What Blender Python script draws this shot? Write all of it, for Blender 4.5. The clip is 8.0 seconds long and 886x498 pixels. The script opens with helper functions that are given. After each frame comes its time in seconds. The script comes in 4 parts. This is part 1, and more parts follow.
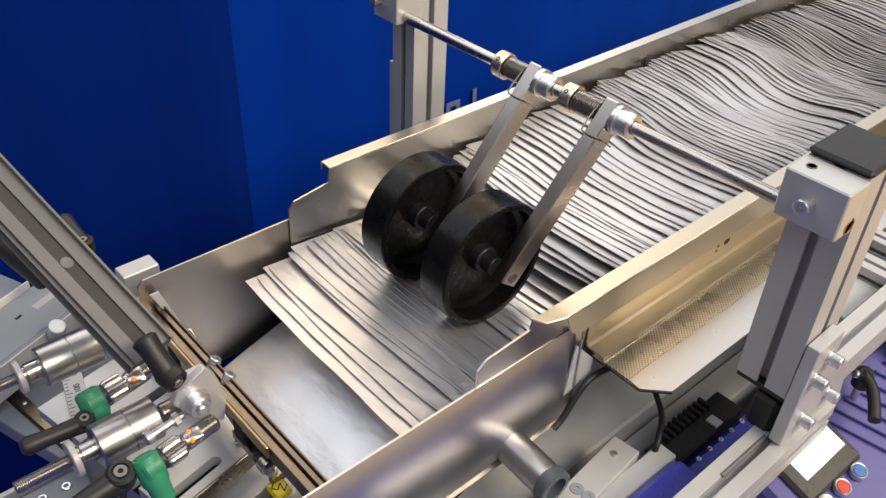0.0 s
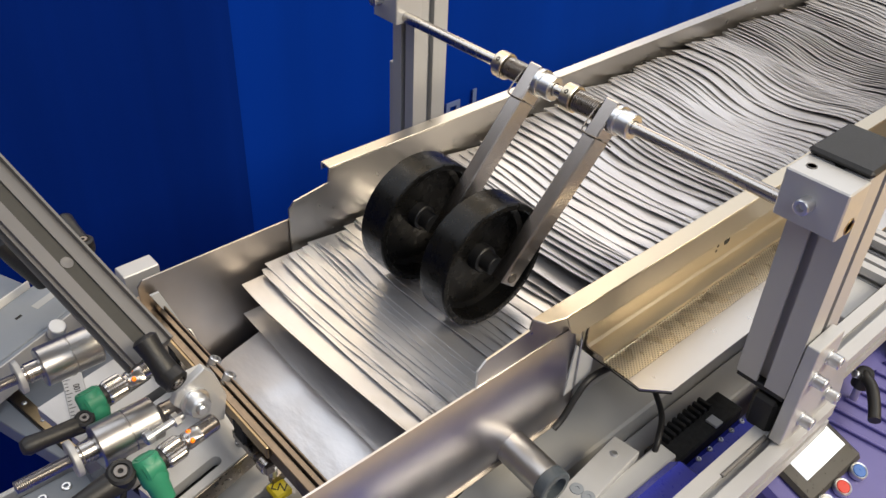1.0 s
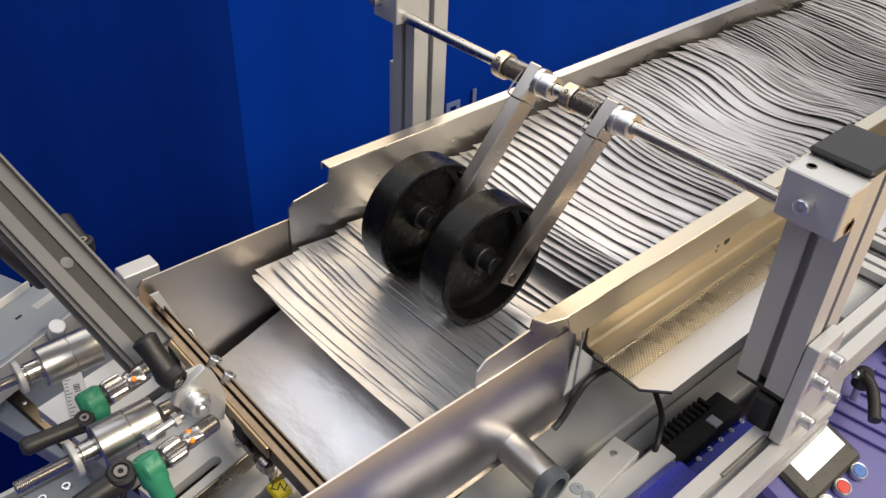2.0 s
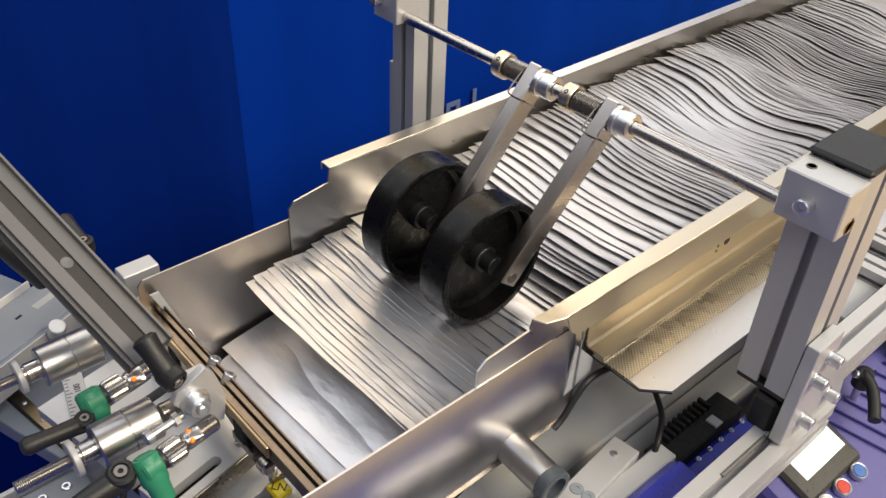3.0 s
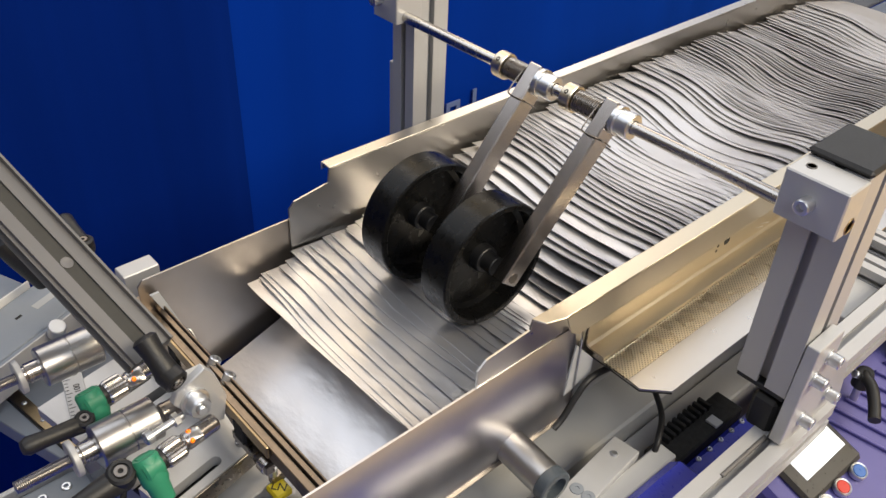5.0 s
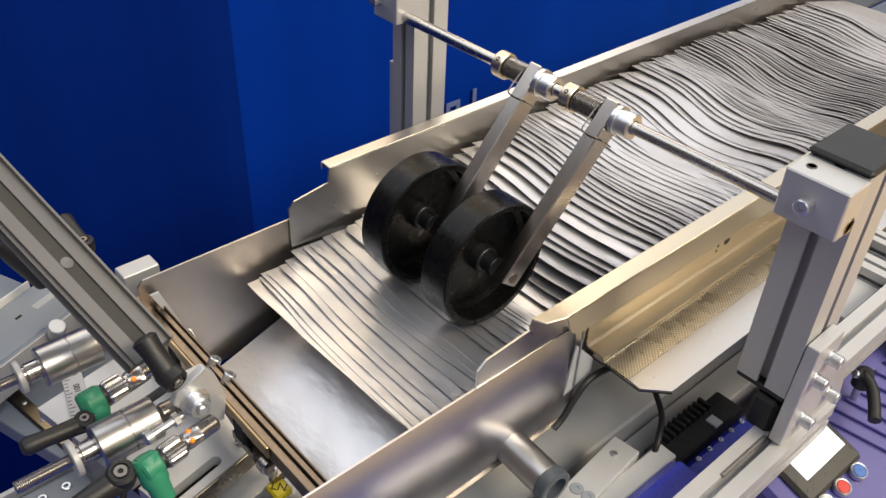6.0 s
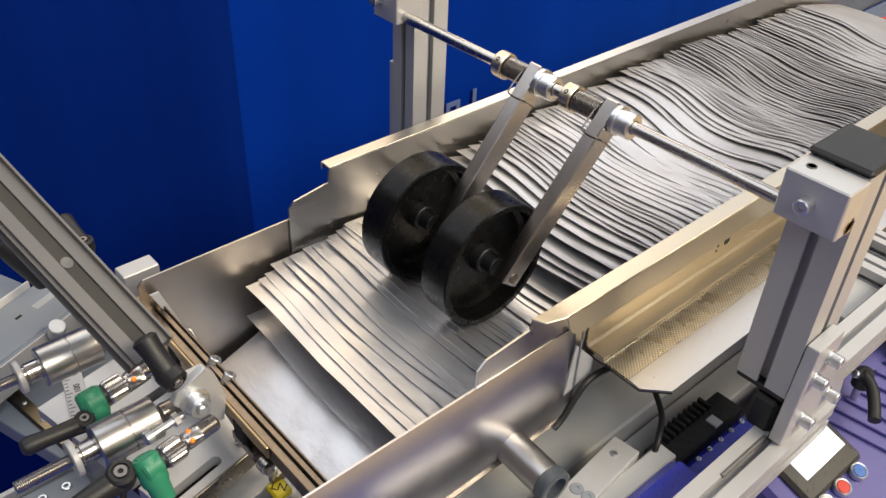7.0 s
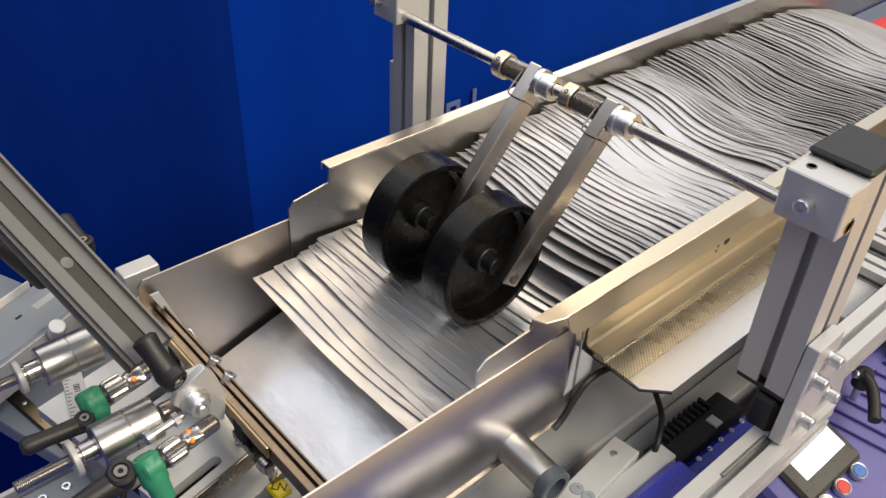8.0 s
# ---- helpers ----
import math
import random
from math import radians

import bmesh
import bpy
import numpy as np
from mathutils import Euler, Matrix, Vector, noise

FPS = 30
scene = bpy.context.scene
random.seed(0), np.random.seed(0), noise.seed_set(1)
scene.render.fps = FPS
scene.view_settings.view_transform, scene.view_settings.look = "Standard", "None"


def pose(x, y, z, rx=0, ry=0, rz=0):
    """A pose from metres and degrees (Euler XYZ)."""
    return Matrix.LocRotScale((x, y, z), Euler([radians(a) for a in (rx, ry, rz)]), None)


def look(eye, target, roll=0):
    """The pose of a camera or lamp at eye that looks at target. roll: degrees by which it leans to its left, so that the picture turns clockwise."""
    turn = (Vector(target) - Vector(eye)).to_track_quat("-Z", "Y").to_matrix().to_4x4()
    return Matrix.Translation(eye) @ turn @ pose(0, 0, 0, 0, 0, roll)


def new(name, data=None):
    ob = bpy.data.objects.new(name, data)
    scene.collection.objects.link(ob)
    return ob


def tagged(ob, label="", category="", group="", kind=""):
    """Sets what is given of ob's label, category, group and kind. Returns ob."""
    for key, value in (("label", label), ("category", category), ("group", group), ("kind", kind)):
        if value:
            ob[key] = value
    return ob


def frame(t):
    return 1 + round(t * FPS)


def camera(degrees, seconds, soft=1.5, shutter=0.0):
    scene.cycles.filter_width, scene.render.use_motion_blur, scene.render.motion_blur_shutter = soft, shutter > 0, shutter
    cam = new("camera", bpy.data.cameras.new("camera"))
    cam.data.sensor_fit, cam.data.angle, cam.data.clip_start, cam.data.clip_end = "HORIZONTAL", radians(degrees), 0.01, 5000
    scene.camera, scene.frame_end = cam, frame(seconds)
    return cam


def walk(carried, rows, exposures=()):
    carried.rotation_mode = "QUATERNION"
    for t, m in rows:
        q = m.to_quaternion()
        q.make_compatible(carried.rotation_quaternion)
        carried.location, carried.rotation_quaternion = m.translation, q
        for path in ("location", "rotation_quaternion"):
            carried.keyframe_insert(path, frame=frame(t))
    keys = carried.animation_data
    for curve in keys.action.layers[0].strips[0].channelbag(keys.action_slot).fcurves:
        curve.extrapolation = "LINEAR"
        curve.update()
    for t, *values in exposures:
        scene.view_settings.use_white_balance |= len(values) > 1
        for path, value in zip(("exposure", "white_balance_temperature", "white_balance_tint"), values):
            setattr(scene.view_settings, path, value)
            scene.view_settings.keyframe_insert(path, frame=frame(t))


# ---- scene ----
cam = camera(54.70, 8.0, soft=1.5)
EYE = pose(-0.5694, -0.2355, 1.5251, 53.315, -2.156, -41.477)
walk(cam, [(0.0, EYE), (8.0, EYE)])

# ---- world and lamps ----
world = bpy.data.worlds.new("hall_air")
world.use_nodes = True
world.node_tree.nodes["Background"].inputs[0].default_value = (0.90, 0.86, 1.0, 1)
world.node_tree.nodes["Background"].inputs[1].default_value = 0.15
scene.world = world
scene.view_settings.exposure = -0.39


def area_lamp(name, eye, target, w, h, power, colour):
    lamp = bpy.data.lights.new(name, "AREA")
    lamp.shape, lamp.size, lamp.size_y = "RECTANGLE", w, h
    lamp.energy, lamp.color = power, colour
    ob = new(name, lamp)
    ob.matrix_world = look(eye, target)
    return ob


# unseen lamps, set where the pouches and metal would mirror them
area_lamp("unseen_lamp", (3.7, 1.9, 3.6), (0.4, 0.3, 0.95), 3.6, 2.6, 48, (0.86, 0.91, 1.0))
area_lamp("unseen_lamp", (1.5, 2.7, 3.8), (-0.1, 0.3, 0.95), 3.3, 3.4, 95, (1.0, 0.81, 0.56))
area_lamp("unseen_lamp", (-0.7, 1.7, 3.8), (-0.4, 0.3, 0.9), 2.8, 3.0, 60, (0.87, 0.92, 1.0))
# unseen lamps added to brighten the floor, the machine's near side and the wall
area_lamp("unseen_lamp", (1.2, -2.6, 3.6), (1.3, -0.6, 0.0), 2.6, 1.4, 235, (1.0, 0.86, 0.64))
area_lamp("unseen_lamp", (-1.1, -2.4, 3.7), (-0.2, 0.2, 0.95), 2.6, 1.9, 66, (0.84, 0.90, 1.0))
area_lamp("unseen_lamp", (1.9, -0.2, 3.8), (1.3, 1.15, 0.6), 2.0, 1.0, 36, (0.92, 0.96, 1.0))


# ---- materials ----
def mat(name, colour, rough=0.5, metal=0.0, vary=0.12, scale=30.0, bump=0.0, bump_scale=200.0,
        stretch=(1, 1, 1), rough_vary=0.1, coat=0.0, emit=0.0, spec=0.5, depth=0.001):
    m = bpy.data.materials.new(name)
    m.use_nodes = True
    nt = m.node_tree
    b = nt.nodes["Principled BSDF"]
    b.inputs["Metallic"].default_value = metal
    b.inputs["Coat Weight"].default_value = coat
    b.inputs["Specular IOR Level"].default_value = spec
    tc = nt.nodes.new("ShaderNodeTexCoord")
    mp = nt.nodes.new("ShaderNodeMapping")
    mp.inputs["Scale"].default_value = stretch
    nt.links.new(tc.outputs["Object"], mp.inputs[0])
    big = nt.nodes.new("ShaderNodeTexNoise")
    big.inputs["Scale"].default_value, big.inputs["Detail"].default_value = scale, 4
    nt.links.new(mp.outputs[0], big.inputs["Vector"])
    fine = nt.nodes.new("ShaderNodeTexNoise")
    fine.inputs["Scale"].default_value, fine.inputs["Detail"].default_value = bump_scale, 6
    nt.links.new(mp.outputs[0], fine.inputs["Vector"])
    ramp = nt.nodes.new("ShaderNodeMix")
    ramp.data_type = "RGBA"
    c = Vector(colour)
    lo, hi = c * (1 - vary), c * (1 + vary)
    ramp.inputs[6].default_value = (*lo, 1)
    ramp.inputs[7].default_value = (*[min(1, v) for v in hi], 1)
    nt.links.new(big.outputs["Fac"], ramp.inputs[0])
    nt.links.new(ramp.outputs[2], b.inputs["Base Color"])
    rr = nt.nodes.new("ShaderNodeMapRange")
    rr.inputs["From Min"].default_value, rr.inputs["From Max"].default_value = 0.3, 0.7
    rr.inputs["To Min"].default_value = max(0.02, rough - rough_vary)
    rr.inputs["To Max"].default_value = min(1, rough + rough_vary)
    nt.links.new(fine.outputs["Fac"], rr.inputs["Value"])
    nt.links.new(rr.outputs[0], b.inputs["Roughness"])
    if bump:
        bn = nt.nodes.new("ShaderNodeBump")
        bn.inputs["Strength"].default_value, bn.inputs["Distance"].default_value = bump, depth
        nt.links.new(fine.outputs["Fac"], bn.inputs["Height"])
        nt.links.new(bn.outputs[0], b.inputs["Normal"])
    if emit:
        b.inputs["Emission Color"].default_value = (*colour, 1)
        b.inputs["Emission Strength"].default_value = emit
    return m


STEEL = mat("brushed_steel", (0.66, 0.59, 0.47), 0.33, 1, 0.05, 14, 0.02, 400, (0.15, 1, 1), 0.03)
ARMSTEEL = mat("drawn_steel_tube", (0.52, 0.485, 0.46), 0.24, 1, 0.04, 18, 0.0, 300, (0.1, 1, 1), 0.03)
# matt dark grey that paints the shade inside the rail slot
SLOT = mat("dark_slot_shade", (0.065, 0.064, 0.060), 0.85, 0, 0.1, 40, spec=0.1)
BRONZE = mat("bronzed_gate_steel", (0.23, 0.185, 0.145), 0.36, 1, 0.15, 40)
BARREL = mat("turned_steel", (0.47, 0.46, 0.45), 0.33, 1, 0.05, 20, 0.0, 300, (1, 0.2, 0.2), 0.03)
SHEET = mat("rolled_steel_sheet", (0.66, 0.63, 0.59), 0.30, 1, 0.05, 9, 0.015, 60, (1, 1, 1), 0.03)
ALU = mat("anodised_aluminium", (0.46, 0.46, 0.465), 0.46, 0.25, 0.05, 25, 0.0, 60, (1, 1, 0.1), 0.04)
# darker copy of the aluminium; the overhead rail's shade is in its colour
ALU_X = mat("shaded_anodised_aluminium", (0.155, 0.15, 0.15), 0.50, 0.35, 0.05, 25, 0.0, 60, (0.1, 1, 1), 0.04)
MILLED = mat("milled_aluminium", (0.52, 0.525, 0.535), 0.40, 0.40, 0.05, 40, 0.05, 700, (1, 0.2, 1), 0.06)
ZINC = mat("zinc_plated_steel", (0.72, 0.74, 0.77), 0.36, 1, 0.05, 60, 0.0, 80, (1, 1, 1), 0.04)
CHROME = mat("ground_shaft_steel", (0.50, 0.48, 0.46), 0.26, 1, 0.04, 60, 0.0, 60, (1, 1, 1), 0.03)
SPRING = mat("spring_steel", (0.30, 0.27, 0.24), 0.32, 1, 0.10, 60)
RUBBER = mat("black_rubber", (0.005, 0.005, 0.005), 0.30, 0, 0.2, 40, 0.01, 120, spec=0.20)
PLASTIC = mat("black_plastic", (0.012, 0.012, 0.013), 0.45, 0, 0.2, 60, 0.25, 900)
# near-black for black parts; also paints in the shade of holes and recesses
HOLE = mat("black_and_recess_shade", (0.012, 0.012, 0.012), 0.8)
FOIL = mat("metallised_film", (0.71, 0.70, 0.71), 0.37, 0.78, 0.04, 22, 0.45, 24, (1, 0.5, 1), 0.05, depth=0.0055)
SEAL = mat("crimped_film_seal", (0.62, 0.61, 0.60), 0.42, 0.8, 0.08, 60, 0.8, 260, (1, 0.3, 1), 0.06)
GREEN = mat("green_plastic", (0.03, 0.24, 0.13), 0.45, 0, 0.12, 60, 0.05, 400)
BRASS = mat("brass_strip", (0.40, 0.31, 0.19), 0.40, 1, 0.15, 40)
BLUE = mat("blue_paint", (0.02, 0.03, 0.40), 0.35, 0, 0.08, 40, 0.35, 320, coat=0.3)
PURPLE = mat("violet_plastic", (0.085, 0.078, 0.29), 0.42, 0, 0.08, 30, 0.05, 300)
SCREEN = mat("lit_display", (0.93, 0.97, 1.0), 0.3, 0, 0.01, 20, emit=1.3)
BEZEL = mat("grey_display_bezel", (0.055, 0.052, 0.048), 0.35, 0, 0.1, 40)
RED = mat("red_plastic", (0.55, 0.03, 0.02), 0.35, 0, 0.08, 60)
BUTTON = mat("blue_button_plastic", (0.04, 0.14, 0.45), 0.35, 0, 0.08, 60)
# upright streaks put faint fold shading into the colour of both fabrics
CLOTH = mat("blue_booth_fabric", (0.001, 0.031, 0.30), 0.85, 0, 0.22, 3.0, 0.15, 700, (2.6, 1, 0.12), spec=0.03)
# darker copy of the blue: the left panel's shade is in its colour
CLOTH2 = mat("shaded_booth_fabric", (0.001, 0.0165, 0.165), 0.85, 0, 0.30, 3.0, 0.15, 700, (3.5, 1, 0.12), spec=0.03)
CARPET = mat("violet_blue_carpet", (0.030, 0.064, 0.43), 0.9, 0, 0.15, 6.0, 0.2, 500, spec=0.05)
LETTER = mat("grey_lettering", (0.13, 0.19, 0.40), 0.7)
GREYPAINT = mat("grey_paint", (0.40, 0.405, 0.41), 0.45, 0, 0.08, 12)
PALE = mat("pale_grey_paint", (0.25, 0.275, 0.31), 0.5, 0, 0.10, 12, spec=0.25)
WHITE = mat("white_plastic", (0.75, 0.74, 0.72), 0.4, 0, 0.04, 30)
ORANGE = mat("orange_light", (1.0, 0.20, 0.0), 0.3, 0, 0.05, 30, emit=1.0)
YELLOW = mat("yellow_label", (0.75, 0.60, 0.02), 0.45, 0, 0.05, 30)
INK = mat("black_ink", (0.02, 0.02, 0.02), 0.6)
FLOORM = mat("hall_floor", (0.75, 0.49, 0.18), 0.55, 0, 0.12, 5, 0.1, 200, (0.3, 3, 1))
WALLM = mat("hall_plaster", (0.44, 0.45, 0.47), 0.8, 0, 0.08, 2, 0.1, 100)
CEILM = mat("hall_ceiling", (0.30, 0.30, 0.31), 0.8, 0, 0.06, 2)
# steel darkened to brown, painting in the dim surroundings it would mirror
DARKSTEEL = mat("steel_with_dark_reflection", (0.37, 0.335, 0.305), 0.42, 1, 0.06, 7, 0.015, 60, (1, 1, 1), 0.04)
DARKGREY = mat("dark_grey_plastic", (0.07, 0.085, 0.10), 0.4, 0, 0.08, 30)
SATIN = mat("satin_steel_sheet", (0.64, 0.63, 0.66), 0.33, 1, 0.05, 12, 0.01, 60, (1, 1, 1), 0.03)
BELT = mat("belt", (0.12, 0.15, 0.22), 0.45, 0, 0.2, 40, 0.2, 400)


def creased(m):
    """Adds broad soft creases over the fine relief of a film."""
    nt = m.node_tree
    p = nt.nodes["Principled BSDF"]
    tc = nt.nodes.new("ShaderNodeTexCoord")
    info = nt.nodes.new("ShaderNodeObjectInfo")
    add = nt.nodes.new("ShaderNodeVectorMath")
    add.operation = "MULTIPLY_ADD"
    add.inputs[1].default_value = (1, 1, 1)
    nt.links.new(tc.outputs["Object"], add.inputs[0])
    nt.links.new(info.outputs["Random"], add.inputs[2])
    n = nt.nodes.new("ShaderNodeTexNoise")
    n.noise_type = "RIDGED_MULTIFRACTAL"
    n.inputs["Scale"].default_value, n.inputs["Detail"].default_value = 7.0, 2
    n.inputs["Distortion"].default_value = 1.2
    nt.links.new(add.outputs[0], n.inputs["Vector"])
    bn = nt.nodes.new("ShaderNodeBump")
    bn.inputs["Strength"].default_value, bn.inputs["Distance"].default_value = 0.5, 0.004
    nt.links.new(n.outputs["Fac"], bn.inputs["Height"])
    nt.links.new(p.inputs["Normal"].links[0].from_socket, bn.inputs["Normal"])
    nt.links.new(bn.outputs[0], p.inputs["Normal"])


creased(FOIL)


def perforated():
    """Sheet steel with rows of small round holes, 3 mm apart."""
    # the tan in this colour stands for the trough wall's reflection
    m = mat("perforated_steel", (0.72, 0.65, 0.52), 0.28, 1, 0.05, 9, 0.0, 60, (1, 1, 1), 0.03)
    nt = m.node_tree
    p = nt.nodes["Principled BSDF"]
    tc = nt.nodes.new("ShaderNodeTexCoord")
    vo = nt.nodes.new("ShaderNodeTexVoronoi")
    vo.voronoi_dimensions = "2D"
    vo.inputs["Scale"].default_value, vo.inputs["Randomness"].default_value = 350, 0
    rot = nt.nodes.new("ShaderNodeMapping")
    rot.inputs["Rotation"].default_value = (0, 0, radians(45))
    nt.links.new(tc.outputs["Object"], rot.inputs[0])
    nt.links.new(rot.outputs[0], vo.inputs["Vector"])
    lt = nt.nodes.new("ShaderNodeMapRange")
    lt.inputs["From Min"].default_value, lt.inputs["From Max"].default_value = 0.16, 0.34
    lt.inputs["To Min"].default_value, lt.inputs["To Max"].default_value = 1.0, 0.0
    nt.links.new(vo.outputs["Distance"], lt.inputs["Value"])
    mx = nt.nodes.new("ShaderNodeMix")
    mx.data_type = "RGBA"
    old = p.inputs["Base Color"].links[0].from_socket
    nt.links.new(lt.outputs[0], mx.inputs[0])
    nt.links.new(old, mx.inputs[6])
    mx.inputs[7].default_value = (0.24, 0.21, 0.16, 1)
    nt.links.new(mx.outputs[2], p.inputs["Base Color"])
    return m


PERF = perforated()


# ---- mesh helpers ----
def finish(bm, smooth=25):
    bmesh.ops.recalc_face_normals(bm, faces=bm.faces)
    for f in bm.faces:
        f.smooth = True
    for e in bm.edges:
        if len(e.link_faces) == 2 and e.calc_face_angle(0) > radians(smooth):
            e.smooth = False
    return bm


def bev(bm, w, seg=1):
    if w > 0:
        es = [e for e in bm.edges if len(e.link_faces) == 2 and e.calc_face_angle(0) > 0.5]
        bmesh.ops.bevel(bm, geom=es, offset=w, segments=seg, affect="EDGES", profile=0.5, clamp_overlap=True)
    return bm


def box(x0, x1, y0, y1, z0, z1, w=0.0008):
    bm = bmesh.new()
    bmesh.ops.create_cube(bm, size=1, matrix=Matrix.Translation(((x0 + x1) / 2, (y0 + y1) / 2, (z0 + z1) / 2))
                          @ Matrix.Diagonal((x1 - x0, y1 - y0, z1 - z0, 1)))
    return bev(bm, w)


def prism(points, axis, a, b, w=0.0):
    """A flat outline pushed along an axis. Outline axes: x -> (y, z), y -> (x, z), z -> (x, y)."""
    bm = bmesh.new()

    def at(p, h):
        return {"x": (h, p[0], p[1]), "y": (p[0], h, p[1]), "z": (p[0], p[1], h)}[axis]
    lo = [bm.verts.new(at(p, a)) for p in points]
    hi = [bm.verts.new(at(p, b)) for p in points]
    n = len(points)
    bm.faces.new(lo)
    bm.faces.new(hi[::-1])
    for i in range(n):
        bm.faces.new((lo[i], hi[i], hi[(i + 1) % n], lo[(i + 1) % n]))
    bmesh.ops.recalc_face_normals(bm, faces=bm.faces)
    return bev(bm, w, 1)


def lathe(profile, p, d, seg=32, closed=True):
    """Rings of (radius, height) round the line from p along d."""
    bm = bmesh.new()
    q = Vector(d).to_track_quat("Z", "Y").to_matrix()
    p = Vector(p)
    rings = []
    for r, h in profile:
        if r < 1e-6:
            rings.append([bm.verts.new(p + q @ Vector((0, 0, h)))])
        else:
            rings.append([bm.verts.new(p + q @ Vector((r * math.cos(k * math.tau / seg), r * math.sin(k * math.tau / seg), h)))
                          for k in range(seg)])
    for A, B in zip(rings, rings[1:]):
        for k in range(seg):
            a, b = A[k % len(A)], A[(k + 1) % len(A)]
            c, e = B[(k + 1) % len(B)], B[k % len(B)]
            vs = []
            for v in (a, b, c, e):
                if v not in vs:
                    vs.append(v)
            if len(vs) > 2:
                bm.faces.new(vs)
    return bm


def rod(p0, p1, r, seg=24, c=0.0006):
    p0, p1 = Vector(p0), Vector(p1)
    n = (p1 - p0).length
    return lathe([(0, 0), (r - c, 0), (r, c), (r, n - c), (r - c, n), (0, n)], p0, p1 - p0, seg)


def pipe(points, r, seg=10):
    """A round cable through points, smoothed."""
    pts = [Vector(p) for p in points]
    out = []
    for i in range(len(pts) - 1):
        a, b, c, d = pts[max(i - 1, 0)], pts[i], pts[i + 1], pts[min(i + 2, len(pts) - 1)]
        for k in range(6):
            t = k / 6
            out.append(0.5 * (2 * b + (c - a) * t + (2 * a - 5 * b + 4 * c - d) * t * t + (3 * b - a - 3 * c + d) * t ** 3))
    out.append(pts[-1])
    bm = bmesh.new()
    rings = []
    for i, p in enumerate(out):
        d = (out[min(i + 1, len(out) - 1)] - out[max(i - 1, 0)]).normalized()
        q = d.to_track_quat("Z", "Y").to_matrix()
        rings.append([bm.verts.new(p + q @ Vector((r * math.cos(k * math.tau / seg), r * math.sin(k * math.tau / seg), 0))) for k in range(seg)])
    for A, B in zip(rings, rings[1:]):
        for k in range(seg):
            bm.faces.new((A[k], A[(k + 1) % seg], B[(k + 1) % seg], B[k]))
    bm.faces.new(rings[0][::-1])
    bm.faces.new(rings[-1])
    return bm


def join(*bms):
    out = bmesh.new()
    for b in bms:
        me = bpy.data.meshes.new("tmp")
        b.to_mesh(me)
        out.from_mesh(me)
        bpy.data.meshes.remove(me)
        b.free()
    return out


def move(bm, m):
    bmesh.ops.transform(bm, matrix=m, verts=bm.verts)
    return bm


def mesh(name, bm, material, smooth=25):
    finish(bm, smooth)
    me = bpy.data.meshes.new(name)
    bm.to_mesh(me)
    bm.free()
    me.materials.append(material)
    return me


def part(name, bm, material, parent, label="", smooth=25):
    """Links a bmesh as one mesh object under a thing; its points are in world space, or in the thing's own space for moving things."""
    ob = new(name, mesh(name, bm, material, smooth))
    ob.parent = parent
    if parent is not None:
        ob.matrix_parent_inverse = Matrix.Identity(4)
        root = parent
        back = Matrix.Identity(4)
        while root is not None:
            back = root.matrix_basis @ back
            root = root.parent
        if not parent.get("own_space"):
            ob.data.transform(back.inverted())
    if label:
        tagged(ob, label)
    return ob


def thing(name, at, label, category, group="", kind=""):
    ob = new(name)
    ob.empty_display_size = 0.02
    ob.matrix_basis = Matrix.Translation(at)
    return tagged(ob, label, category, group, kind)


def solid(name, bm, material, label, category, kind="", group="", smooth=25):
    ob = new(name, mesh(name, bm, material, smooth))
    return tagged(ob, label, category, group, kind)


def slotted(cx, cy, w, h, sw=0.0085, sd=0.011):
    """Outline of a slotted aluminium profile."""
    a, b, s, d, lip = w / 2, h / 2, sw / 2, sd, 0.003
    q = [(-a, -b), (-s, -b), (-s, -b + lip), (-s * 1.7, -b + lip), (-s * 1.7, -b + d), (s * 1.7, -b + d), (s * 1.7, -b + lip), (s, -b + lip), (s, -b),
         (a, -b), (a, -s), (a - lip, -s), (a - lip, -s * 1.7), (a - d, -s * 1.7), (a - d, s * 1.7), (a - lip, s * 1.7), (a - lip, s), (a, s),
         (a, b), (s, b), (s, b - lip), (s * 1.7, b - lip), (s * 1.7, b - d), (-s * 1.7, b - d), (-s * 1.7, b - lip), (-s, b - lip), (-s, b),
         (-a, b), (-a, s), (-a + lip, s), (-a + lip, s * 1.7), (-a + d, s * 1.7), (-a + d, -s * 1.7), (-a + lip, -s * 1.7), (-a + lip, -s), (-a, -s)]
    return [(cx + x, cy + y) for x, y in q]


def cap_screw(p, d, r=0.0065, h=0.008, socket=True):
    """Head of a socket screw that stands out along d from p."""
    k = r * 0.5
    prof = [(r, 0), (r, h - 0.0008), (r - 0.0008, h)]
    prof += [(k, h), (k * 0.95, h - 0.004), (0, h - 0.004)] if socket else [(0, h)]
    return lathe(prof, p, d, 20)


# ---- the setting ----
solid("floor", box(-5, 7, -5, 6, -0.05, 0.0, 0), FLOORM, "warm tan wooden exhibition hall floor", "floor", "structure")
solid("booth_carpet", box(-4.9, 0.74, -1.6, 1.149, 0.0, 0.008, 0), CARPET, "dark blue booth carpet under the machine", "carpet", "structure")
solid("ceiling", box(-5, 7, -5, 6, 4.4, 4.5, 0), CEILM, "dark hall ceiling high above the machine", "ceiling", "structure")
solid("wall_south", box(-5, 7, -5.1, -5.0, 0, 4.4, 0), WALLM, "pale grey hall wall behind the camera", "wall", "structure")
solid("wall_east", box(7.0, 7.1, -5, 6, 0, 4.4, 0), WALLM, "pale grey hall wall beyond the conveyor", "wall", "structure")
